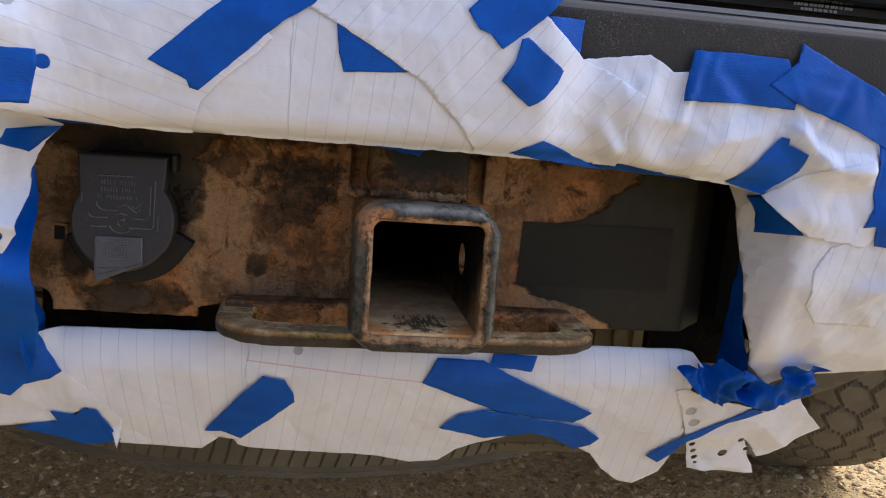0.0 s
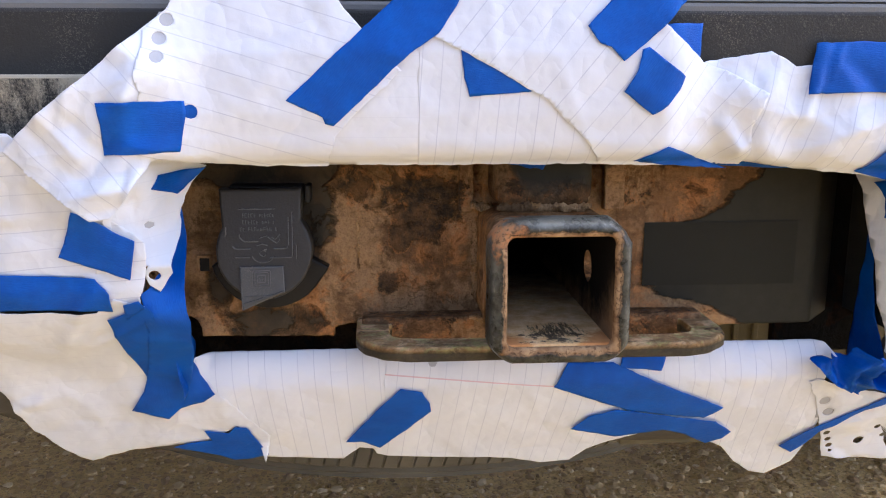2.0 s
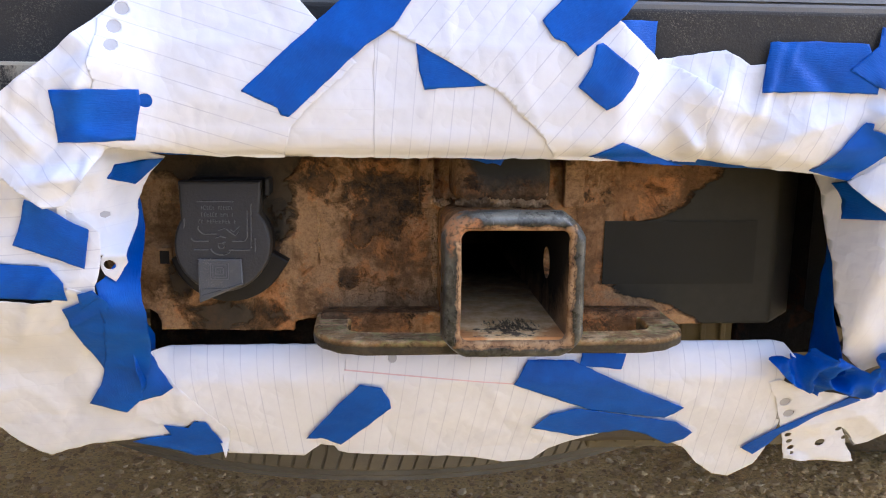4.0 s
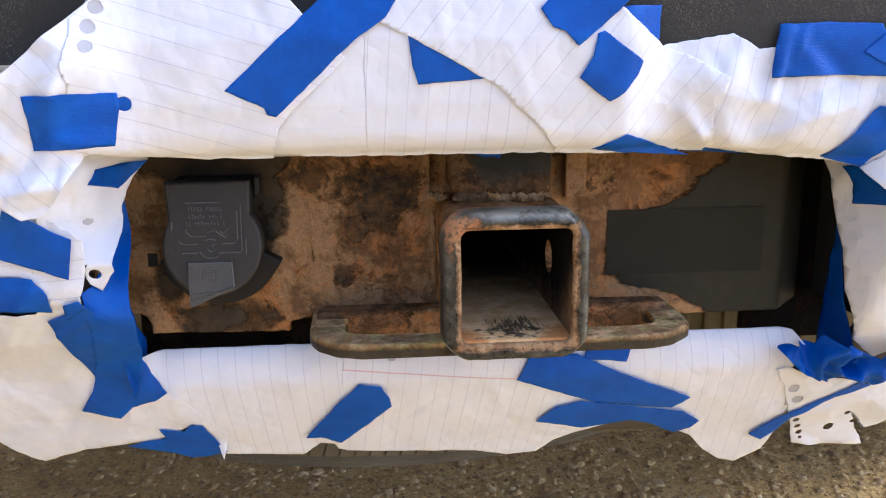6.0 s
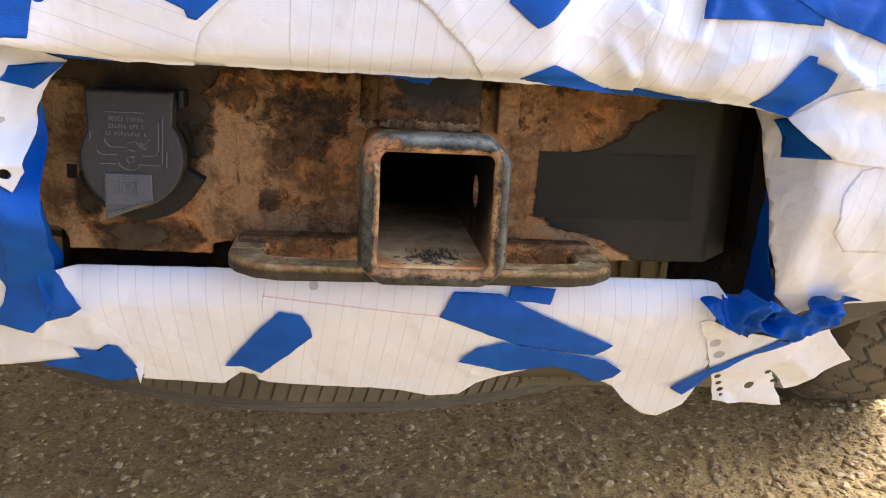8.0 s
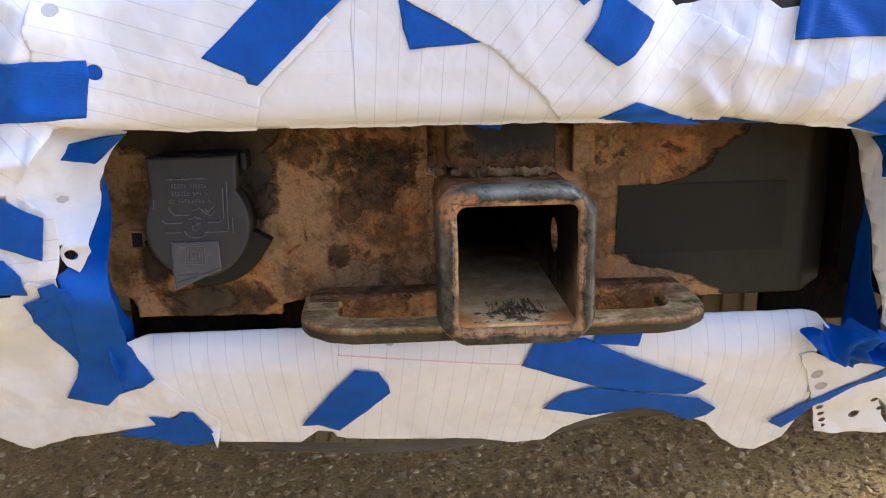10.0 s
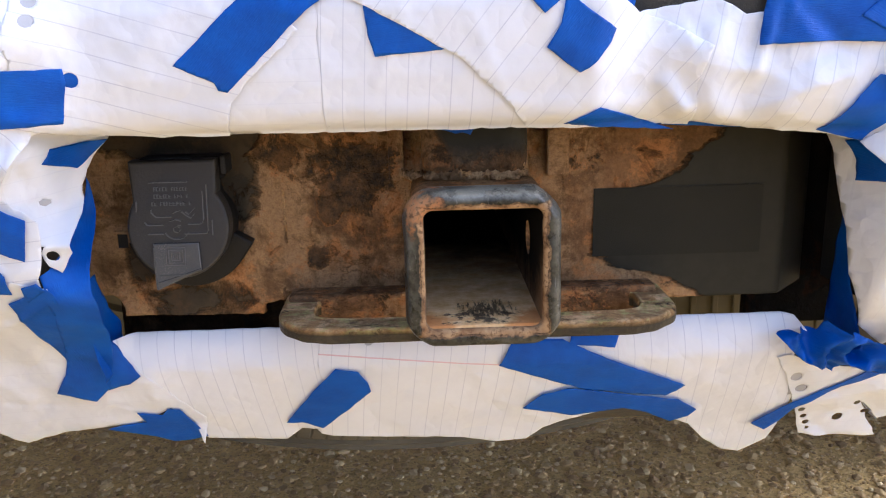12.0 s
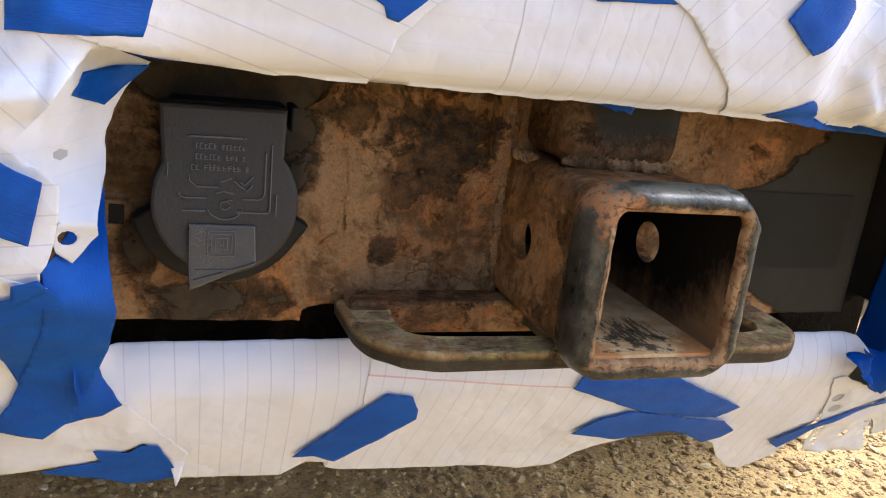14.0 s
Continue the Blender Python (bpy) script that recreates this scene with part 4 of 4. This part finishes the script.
        for pts, z in ((plate(0), 0.5322), (plate(0.0002), 0.5345), (plate(0), 0.5372), (plate(-0.0006), 0.5381), (plate(-0.0016), 0.5385), (plate(-0.0060), 0.5384), (slot(0.0022), 0.5384),
                       (slot(0.0012), 0.5388), (slot(0.0004), 0.5386), (slot(0), 0.5376), (slot(0.0003), 0.5318), (plate(-0.0012), 0.5311), (plate(0), 0.5322)):
            loops.append([(side * x + 0.0006 * noise.noise(Vector((x / 0.009, y / 0.009, side))), y + 0.0007 * noise.noise(Vector((x / 0.011, y / 0.011, side + 5))), z + 0.0004 * noise.noise(Vector((x / 0.008, y / 0.008, 2)))) for x, y in pts])
        verts, faces = loft(loops)
        me = mesh_from("chain_loop", verts, faces, LOOP_RUST)
        part("chain_loop", me, None, h, "worn flat chain loop with a slot")
    part("shelf", rough_up(box(-0.092, 0.090, 0.0632, 0.0775, 0.5285, 0.5418, 0.0015), 0.0005, 0.008), SHELF_RUST, h)
    return h


def bead(h, x0, x1, y, z, r, seed, upright=False):
    """A lumpy weld bead along x, or an upright seam."""
    loops = []
    n = 150
    for i in range(n + 1):
        x = x0 + (x1 - x0) * i / n
        ends = min(1.0, 0.35 + 8 * min(i, n - i) / n)
        dz = 0.0016 * noise.noise(Vector((x / 0.01, seed, 8)))
        ring = []
        for k in range(14):
            a = 2 * math.pi * k / 14
            v = Vector((x / 0.0026, seed + 2.6 * math.cos(a), 2.6 * math.sin(a)))
            q = r * ends * (0.72 + 0.62 * noise.noise(v) + 0.42 * noise.noise(v * 2.7) + 0.35 * noise.noise(Vector((x / 0.014, seed, 4))))
            ring.append((x, y + 0.75 * q * math.cos(a), z + dz + q * math.sin(a)))
        loops.append(ring)
    if upright:
        loops = [[(c, b, a) for a, b, c in loop] for loop in loops]
    verts, faces = loft(loops)
    part("weld_bead", mesh_from("weld_bead", verts, faces, WELD_RUST, True), None, h, "lumpy rusted weld bead")


def tube_mesh(inside):
    """Square tube along y with a round hole in each side wall."""
    verts, faces = [], []

    def quad(*pts):
        faces.append(tuple(range(len(verts), len(verts) + len(pts))))
        verts.extend(pts)

    o, i, y0, y1 = 0.0302, 0.0250, (0.0028 if inside else 0.0165), 0.26
    hy, hr, n = 0.056, 0.0082, 32
    for half, r in (((i, 0.003),) if inside else ((o, 0.008),)):
        tall = 0.0259 if inside else o
        ring = rounded(-half, half, -tall, tall, r, 6)
        for (xa, za), (xb, zb) in zip(ring, ring[1:] + ring[:1]):
            if abs(xa - xb) < 1e-6 and abs(za - zb) > 0.02:     # a flat side wall: cut the hole
                s = 0.012
                lo, hi = min(za, zb) + HZ, max(za, zb) + HZ
                quad((xa, y0, lo), (xa, hy - s, lo), (xa, hy - s, hi), (xa, y0, hi))
                quad((xa, hy + s, lo), (xa, y1, lo), (xa, y1, hi), (xa, hy + s, hi))
                quad((xa, hy - s, lo), (xa, hy + s, lo), (xa, hy + s, HZ - s), (xa, hy - s, HZ - s))
                quad((xa, hy - s, HZ + s), (xa, hy + s, HZ + s), (xa, hy + s, hi), (xa, hy - s, hi))
                for k in range(n):
                    a, b = 2 * math.pi * k / n, 2 * math.pi * (k + 1) / n
                    sq = []
                    for t in (a, b):
                        m = max(abs(math.cos(t)), abs(math.sin(t)))
                        sq.append((xa, hy + s * math.cos(t) / m, HZ + s * math.sin(t) / m))
                    quad((xa, hy + hr * math.cos(a), HZ + hr * math.sin(a)), sq[0], sq[1], (xa, hy + hr * math.cos(b), HZ + hr * math.sin(b)))
            else:
                quad((xa, y0, HZ + za), (xa, y1, HZ + za), (xb, y1, HZ + zb), (xb, y0, HZ + zb))
    for side in () if inside else (-1, 1):
        for k in range(n):
            a, b = 2 * math.pi * k / n, 2 * math.pi * (k + 1) / n
            quad((side * i, hy + hr * math.cos(a), HZ + hr * math.sin(a)), (side * o, hy + hr * math.cos(a), HZ + hr * math.sin(a)),
                 (side * o, hy + hr * math.cos(b), HZ + hr * math.sin(b)), (side * i, hy + hr * math.cos(b), HZ + hr * math.sin(b)))
    if inside:
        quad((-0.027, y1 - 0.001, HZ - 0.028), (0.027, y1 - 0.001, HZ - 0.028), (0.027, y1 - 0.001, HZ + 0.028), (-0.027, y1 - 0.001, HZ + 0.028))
    return mesh_from("tube", verts, faces, INNER_WALL if inside else TUBE_RUST)


HITCH = build_hitch()


# ---------------------------------------------------------------- wiring socket
def build_socket():
    s = thing("wiring_socket", "black plastic trailer wiring socket with a closed flip lid", "socket")
    cx, cz, r = -0.1395, 0.5800, 0.0238

    def face(x, z):
        """The lid leans out at its foot."""
        return 0.0585 + (z - 0.611) * 0.15

    def leaned(bm):
        for v in bm.verts:
            v.co.y += face(v.co.x, v.co.z)
        return bm

    bm = bmesh.new()
    bmesh.ops.create_cone(bm, cap_ends=True, segments=48, radius1=0.0225, radius2=0.0212, depth=0.03, matrix=pose(cx + 0.001, 0.0725, cz - 0.002, 90, 0, 0))
    part("body", bm, SOCKET_DARK, s, smooth=False)
    # rubber skirt: a wide arc round the lower half
    arc = [math.radians(194 + 150 * k / 30) for k in range(31)]
    skirt = [(cx + 0.0305 * math.cos(a) * (1 + 0.05 * ease(330, 344, math.degrees(a))), 0.5765 + 0.0300 * math.sin(a)) for a in arc]
    skirt += [(cx + 0.0215, 0.5735), (cx + 0.016, 0.600), (cx - 0.018, 0.600), (cx - 0.0235, 0.5735)]
    part("skirt", prism(skirt, 0.0695, 0.0765, 0.0012), SOCKET_DARK, s, "black rubber mounting skirt")
    # lid: straight above, round below
    outline = [(cx - 0.0219, 0.6108), (cx - 0.0206, 0.5932)]
    for k in range(33):
        a = math.radians(150) + math.radians(250) * k / 32
        outline.append((cx + r * math.cos(a), cz + r * math.sin(a)))
    outline += [(cx + 0.0186, 0.5960), (cx + 0.0190, 0.6112)]
    lid = part("lid", leaned(prism(outline, 0.0, 0.009, 0.0013)), SOCKET_BLACK, s, "scuffed black flip lid with raised marks")
    part("hinge", box(cx - 0.0185, cx + 0.0195, 0.064, 0.0765, 0.600, 0.6118, 0.0015), SOCKET_DARK, s)
    for x in (cx + 0.0205,):
        part("hinge_knuckle", box(x, x + 0.0026, 0.0605, 0.074, 0.6035, 0.6122, 0.0008), SOCKET_DARK, s)
    tab = [(cx - 0.0120, 0.5731), (cx + 0.0096, 0.5731), (cx + 0.0104, 0.5602), (cx - 0.0110, 0.5512)]
    part("latch", leaned(prism(tab, -0.0016, 0.006, 0.0006)), LATCH_GREY, s, "thumb latch with raised square mark")

    def ridge(points, wide=0.0007, up=0.0010, on=0.0, parent=lid, material=RELIEF_GREY):
        """A raised moulded line through points given from the lid's axis and its top."""
        pts = [Vector((cx + x / 1000, 0.6105 - d / 1000)) for x, d in points]
        loops = []
        for i, p in enumerate(pts):
            way = (pts[min(i + 1, len(pts) - 1)] - pts[max(i - 1, 0)]).normalized()
            side = Vector((-way.y, way.x)) * wide / 2
            loops.append([(q.x, face(q.x, q.y) - on - h, q.y) for q, h in ((p - side, -0.0004), (p - side * 0.55, up), (p + side * 0.55, up), (p + side, -0.0004))])
        verts, faces = loft(loops)
        faces += [(0, 1, 2, 3), tuple(len(verts) - 1 - k for k in range(4))]
        part("raised_mark", mesh_from("raised_mark", verts, faces, material), None, parent)

    def mark(x0, x1, z0, z1, up=0.0009):
        part("raised_mark", leaned(box(x0, x1, -up, 0.0012, z0, z1)), RELIEF_GREY, lid)

    rng = random.Random(8)
    for z, first, last, tall in ((0.6008, -10.5, 5.0, 0.0005), (0.5972, -11.5, 5.5, 0.0019), (0.5938, -11.5, 5.0, 0.0019), (0.5904, -11.5, 5.5, 0.0019)):   # lettering too worn to read
        k = cx + first / 1000
        while k < cx + last / 1000:
            if rng.random() < 0.16:
                k += 0.0013
            h = tall * rng.uniform(0.75, 1.05)
            step = rng.uniform(0.0007, 0.0013)
            mark(k, k + 0.00038, z, z + h)
            for f in rng.sample((0.0, 0.45, 0.85), 2):
                mark(k + 0.0003, k + step, z + h * f, z + h * f + 0.00034)
            k += step + 0.0004
    # moulded wiring diagram
    for points in (((-11.9, 21.6), (-11.9, 23.2), (-10.6, 24.6), (-9.4, 25.4), (-2.5, 25.4)), ((-15.4, 27.6), (-14.2, 28.8), (-13.2, 29.0), (-6.4, 29.0)), ((-14.0, 33.2), (-6.6, 33.2)), ((12.3, 13.5), (12.3, 27.0), (11.5, 28.5), (10.0, 29.0), (5.0, 29.0)),
                   ((14.2, 10.6), (14.2, 32.2), (13.4, 33.4), (3.2, 33.4)), ((-12.2, 9.4), (-4.0, 9.3), (4.0, 9.3)), ((2.0, 23.0), (4.5, 25.0), (6.5, 26.2), (8.2, 24.2)), ((4.0, 23.2), (5.6, 24.4), (8.4, 21.6)), ((-18.6, 18.0), (-18.6, 21.8), (-19.0, 22.6)),
                   ((-3.5, 27.4), (-1.0, 26.6), (2.0, 27.4)), ((16.2, 27.0), (16.2, 34.2)), ((-2.0, 23.6), (1.6, 22.4)), ((0.2, 29.4), (1.8, 29.4))):
        ridge(points)
    ridge([(5.6 * math.cos(a) - 0.4, 31.4 + 4.4 * math.sin(a)) for a in [math.radians(15 + 150 * k / 16) for k in range(17)]])
    ridge([(1.6 * math.cos(a) - 0.4, 31.2 + 1.4 * math.sin(a)) for a in [math.radians(360 * k / 12) for k in range(12)]], 0.0005)
    # nested squares and finger groove on the latch
    for size in (4.4, 3.3, 1.9):
        ring = [(-1.2 + size * x, 43.4 + size * z * 0.92) for x, z in ((-1, -1), (1, -1), (1, 1), (-1, 1))]
        for p, q in zip(ring, ring[1:] + ring[:1]):
            ridge((p, q), 0.0005, 0.0005, 0.0016)
    ridge(((-2.3, 42.6), (-2.3, 44.4), (-1.5, 44.4), (-1.5, 43.4)), 0.0004, 0.0005, 0.0016)
    ridge(((-0.6, 44.5), (-0.6, 42.6), (0.0, 44.0), (0.5, 42.6), (0.5, 44.5)), 0.0004, 0.0005, 0.0016)
    ridge(((-9.4, 52.4), (1.0, 52.2), (4.5, 51.6)), 0.0010, 0.0007, 0.0016, lid, LATCH_GREY)
    ridge(((-9.8, 55.6), (-3.5, 53.9), (3.0, 51.9), (10.0, 49.6)), 0.0009, 0.0010, 0.0016, lid, LATCH_GREY)
    ridge(((-11.4, 39.0), (-11.2, 50.0), (-10.6, 58.6)), 0.0008, 0.0005, 0.0016, lid, LATCH_GREY)
    hole = HITCH
    for x0, x1, z0, z1 in ((-0.178, -0.1765, 0.565, 0.5735), (-0.1715, -0.170, 0.5645, 0.573), (-0.178, -0.170, 0.5725, 0.574), (-0.178, -0.170, 0.564, 0.5655)):
        part("punch_rim", rough_up(box(x0, x1, 0.0758, 0.080, z0, z1, 0.0004), 0.0004, 0.004), BEAM_RUST, hole)
    part("punch_hole", box(-0.1768, -0.1712, 0.0766, 0.0772, 0.5652, 0.5728), SOCKET_DARK, hole)


build_socket()

label = thing("black_label", "blank dark film label stuck on the painted beam", "label")
part("film", box(0.0606, 0.146, 0.0773, 0.0776, 0.5535, 0.5885), LABEL_BLACK, label)


# ---------------------------------------------------------------- notebook paper: layer, angle of the lines, look, outline in millimetres
SHEETS = (
    (0, 0, "back", "-115,667.5 -65,692 -55,689.5 -61,667.5 -62,626 -120.5,626.5"),
    (0.3, 86, "ruled", "-64,667.5 -62,686 -42.5,689.5 17,655 32,626 -63.5,626"),
    (4, -17, "ruled", "-166,710 -168,699 -166,696 -170,690.5 -176.5,684 -178,674 -180,666 -178,659 -181,652 -186,649 -188,641 -183,633 -165,629 -134,626 -104,626 -100,640 -92,649 -71,668 -88,686 -95,694 -104,711"),
    (2, 76, "ruled", "66,672 98,677 110,670 171,677 198,669 219,648 227,624 223,610 207,623 178,623 166,616 152,619 119,622 90,626 82,624 76,654 68,661"),
    (3, 51, "ruled", "-42,712 -50,694 -57,682 -42,675 -8,656 -2,650 13,636 20,626 93,624 91,643 96,658 78,668 65,672 33,695 20,700 13,712"),
    (4, 80, "back", "166,615.5 177.5,624.5 190,631.5 215.5,637 227,624.5 228.5,599.5 223,593 190.5,597 174,606.5"),
    (1, 90, "back", "171,617 178,615 191,598 205,604 244,612 281,543 274,519 247,514 220,512 210,504 191,519 182,547"),
    (2, 84, "ruled", "204.5,592 226,600.5 255,601 277.5,548.5 211.5,549 201,560.5 198.5,579.5"),
    (0, -87, "ruled", "-190,521 -51,521 -42,517 -40,452 -65,443.5 -80,444.5 -86,446.5 -88,451 -96,452.5 -106,443 -149.5,447 -177.5,507.5"),
    (0, 95, "ruled", "14,521 164,521 169,514 166,495 176,466 176,442 174,428 161,416 150,419 136,430 124,444 109,452 77,465 32,471"),
    (1, 84, "margin", "-79,518 -77,521 53,521 60,497 79,470 68,458 52,452 40,446 31,436 14,434 -5,439 -22,441 -50,442 -68,443.5 -80,444.5 -86,447 -86,453 -79,478 -81,503"),
    (1, 4, "back", "-290,559 -236,559 -213,558 -203,566 -190,561 -185,542 -182,519 -170,500 -146,465 -150,446 -155,465 -163,474 -180,463 -223,458 -249,449 -260,458 -272,476 -278,503 -289,523"),
    (0, 4, "ruled", "-267,643.5 -234.5,642.5 -223,633.5 -207.5,610 -186,592.5 -188,576 -194,556 -206,557.5 -208,572 -214.5,576 -250.5,577.5 -265.5,582 -284,585"),
    (2, 8, "back", "-201,610 -192,626 -185,631 -177,629 -164,624 -171,616 -176,604 -177,577 -184,567 -188,571 -189,578 -187,581 -192,581 -194,574 -204,562 -212,570"),
    (2, 10, "back", "157.5,497.5 163,499.5 180.5,492.5 208,487.5 202,480.5 180,462.5 179.5,459 164.5,487.5"),
    (1, 5, "back", "178,462 194,470 210,481 235,495 246,483 261,471 249,460 240,447 233,444 224,454 217,460 237,430 191,433"),
    (3, -48, "ruled", "-165,695 -199,666 -230,642 -237,635 -228,625 -217,615 -204,605 -196,606 -187,616 -178,630 -164,634 -160,667 -160,689"),
    (0, 60, "back", "12,655 85.5,662.5 98.5,625.5 16,626"),
    # patches behind punched holes, greyed to give the shade inside them
    (3.5, 0, "thin", "-170,691.5 -164,692 -166,669 -175.5,669 -175,683"),
    (1.2, 0, "thin", "168,487 178,484 183,468 173,468"),
    (1.6, 0, "thin", "-191,604 -183,604 -183,594 -191,594"),
    (0.6, 0, "thin", "-60,518 -49,518 -49,509 -60,509"),
)
TAPES = (
    (4, 42, "-120.5,655.5 -105,648.5 -104,645.5 -100.5,644.5 -67.5,675 -55,683.5 -44.5,699.5 -66,701.5 -73,698.5"),
    (4, 2, "-196,655 -162.5,655.5 -162,650 -166,634 -196.5,633 -195,646"),
    (5, 48, "26,659 31.5,668 33,677 36,678 54,665.5 51.5,660 46,653 39.5,649"),
    (5, 38, "9,687 20.5,699 54.5,699.5 42,686 25,672 19.5,678 14.5,679.5"),
    (1, 2, "38.5,687.5 64.5,689 62.5,673 50.5,672.5"),
    (1, 10, "-45.5,677 -28.5,670 -9,660.5 -15.5,659 -41.5,657 -44,665"),
    (5, 2, "118,680.5 141,681.5 165.5,680.5 170.5,669.5 171.5,657.5 144,658.5 115,657.5"),
    (6, -32, "171.5,688.5 196,678 227,663.5 239.5,634.5 220.5,644 193,654 170,661 157,668.5 170,679.5"),
    (5, 42, "148.5,620.5 167.5,644.5 170.5,644 171,641 179.5,637 179.5,629 171.5,622 166,616"),
    (5, -15, "174.5,612 177.5,614 180.5,608.5 189,597.5 178,594 177,604"),
    (5, 88, "219.5,644.5 248,634.5 255.5,594 237,593.5 227,594.5 224.5,604.5 218.5,603.5 222,613.5"),
    (4, 15, "35.5,627.5 49,634.5 87,622 70,623"),
    (4, 20, "-183.5,616 -181,622 -164,623.5 -176.5,611.5 -181,614"),
    (4, -20, "-214.5,608 -206,604 -199,598.5 -190,594 -194,575.5 -224.5,586.5"),
    (2, -2, "-284,581 -210,576 -204.5,568.5 -205,559 -221.5,560.5 -288.5,561"),
    (4, -60, "-209,554 -189.5,562 -187,558 -188.5,543.5 -202.5,509 -207.5,535"),
    (5, -78, "-192,567 -189,569 -184,578 -184,589 -182,593 -180,605 -179,595 -172,551 -175,531 -182,508 -188,493 -198,483 -216,490 -207,503 -193,543 -191,559"),
    (4, -50, "-182,526.5 -177.5,512 -171,499.5 -177.5,494.5 -190,490.5 -185.5,505.5"),
    (5, 20, "-199,563 -192,565 -189.5,561 -200,554"),
    (3, -25, "-181.5,471.5 -168.5,469 -164.5,474 -158,473.5 -148.5,450 -159,446.5 -169,445.5 -176.5,450 -201,459 -192.5,462 -179,463.5"),
    (4, 40, "-103.5,459 -86.5,483 -72,500 -60.5,497.5 -56,489 -55,482.5 -84,453 -94.5,459"),
    (4, -18, "12,498.5 19.5,513 44.5,512.5 113,479.5 109,475 104,471.5 60,478.5"),
    (5, -4, "26.5,465.5 35.5,476 49.5,480.5 112,468 124,459 120.5,453 111.5,449 95,458.5 82,462.5 54.5,457.5"),
    (4, -2, "50,517 74.5,515.5 71.5,507 48,509.5"),
    (5, -10, "152,514 159,516 172,516 175,522 178,520 188,517 204,508 208,507 207,513 209,524 219,520 235,520 229,512 224,499 213,496 211,489 189,497 187,489 166,500 158,507"),
    (2.6, 10, "-167,656 -155,656.5 -155,646 -167,645"),
    (4, 30, "159.5,444 177,463 207.5,487 216,484.5 198,475.5 179,456.5 175,446 169,438"),
)
HOLES = ((-170.5, 681, 2.7), (-167.5, 688.5, 2.7), (-171.5, 673.5, 2.5), (-187, 599, 1.8), (-160.5, 651, 3), (-162.5, 702.5, 3), (-185, 576, 2.5), (-54.5, 514, 2.5), (172.5, 482.5, 3), (178, 473.5, 3), (209, 447, 3), (182.5, 460, 2), (185, 455, 2), (188.5, 449, 2), (192, 443, 2), (194, 438.5, 1.5), (215.5, 459, 2), (223, 451, 2))

for k, (layer, angle, look_of, text) in enumerate(SHEETS):
    outline = corners(text)
    punched = [tuple(v / 1000 for v in h) for h in HOLES]
    fine = k in (2, 10, 13, 14, 15, 16)
    me = sheet_mesh("paper_sheet", torn(outline, 0.0002 if k in (6, 8, 9, 10, 16) else 0.0007, k), on_face(layer, {11: curl, 16: lift, 13: tuck_sheet, 20: tuck_sheet, 6: tuck_right}.get(k)), angle, PAPER[look_of], 0.0011 if fine else 0.0018, punched if fine and k != 16 else ())
    words = {"ruled": "torn white ruled notebook paper taped over the bumper", "back": "torn blank white notebook paper taped over the bumper",
             "margin": "torn ruled notebook paper with a red margin line", "thin": "paper patch greyed for the shade inside a punched hole"}[look_of]
    ob = tagged(part("paper_sheet", me, None), words, "paper", "masking paper sheets")
    thicken(ob, 0.0002)

for k, (layer, angle, text) in enumerate(TAPES):
    me = sheet_mesh("tape_strip", torn(corners(text), 0.0004, 40 + k), on_face(layer + 1, {12: tuck, 16: tuck_tape, 9: tuck_right, 24: crushed}.get(k)), angle, TAPE, 0.0013 if k == 24 else 0.0018)
    ob = tagged(part("tape_strip", me, None), "torn strip of blue painter's tape stuck on paper", "tape", "blue tape strips")
    thicken(ob, 0.0002)

# tape pressed round the opening's inner edges
for k, (x, lean, text) in enumerate(((-0.187, 0.06, "34,556 38,556 40,550 42,545 58,525 62,504 34,500 26,526 20,550"),
                                     (0.1965, -0.03, "60,584 64,582 69,552 72,522 75,500 50,498 34,506 47,526 56,552"))):
    def place(s, z, x=x, lean=lean):
        return (x + lean * s + 0.0012 * noise.noise(Vector((s / 0.012, z / 0.012, x))), 0.026 + s, z)
    me = sheet_mesh("tape_strip", torn(corners(text), 0.0004, 80 + k), place, 80, TAPE, 0.0025)
    thicken(tagged(part("tape_strip", me, None), "blue painter's tape folded into the bumper opening", "tape", "blue tape strips"), 0.0002)

# tape turned under the opening's upper lip
for k, (y, text) in enumerate(((0.047, "-184,633 -130,633 -62,633 -63,625.4 -100,625 -140,624.8 -182,625.4"), (0.0405, "-58,633 -20,633 26,633 22,627 4,625.6 -1,624 -2.6,621.4 -6,622.6 -9,622 -14,623.6 -22,624.8 -57,625.6"),
                               (0.064, "48,632 100,632 160,629 152,618.2 120,619.2 80,621.6 50,625"))):
    def under(x, z, y=y):
        return (x, y + 0.0010 * noise.noise(Vector((x / 0.012, z / 0.012, y))), z)
    me = sheet_mesh("tape_strip", torn(corners(text), 0.0004, 90 + k), under, 0, TAPE, 0.0025)
    thicken(tagged(part("tape_strip", me, None), "blue painter's tape turned under the opening's upper lip", "tape", "blue tape strips"), 0.0002)
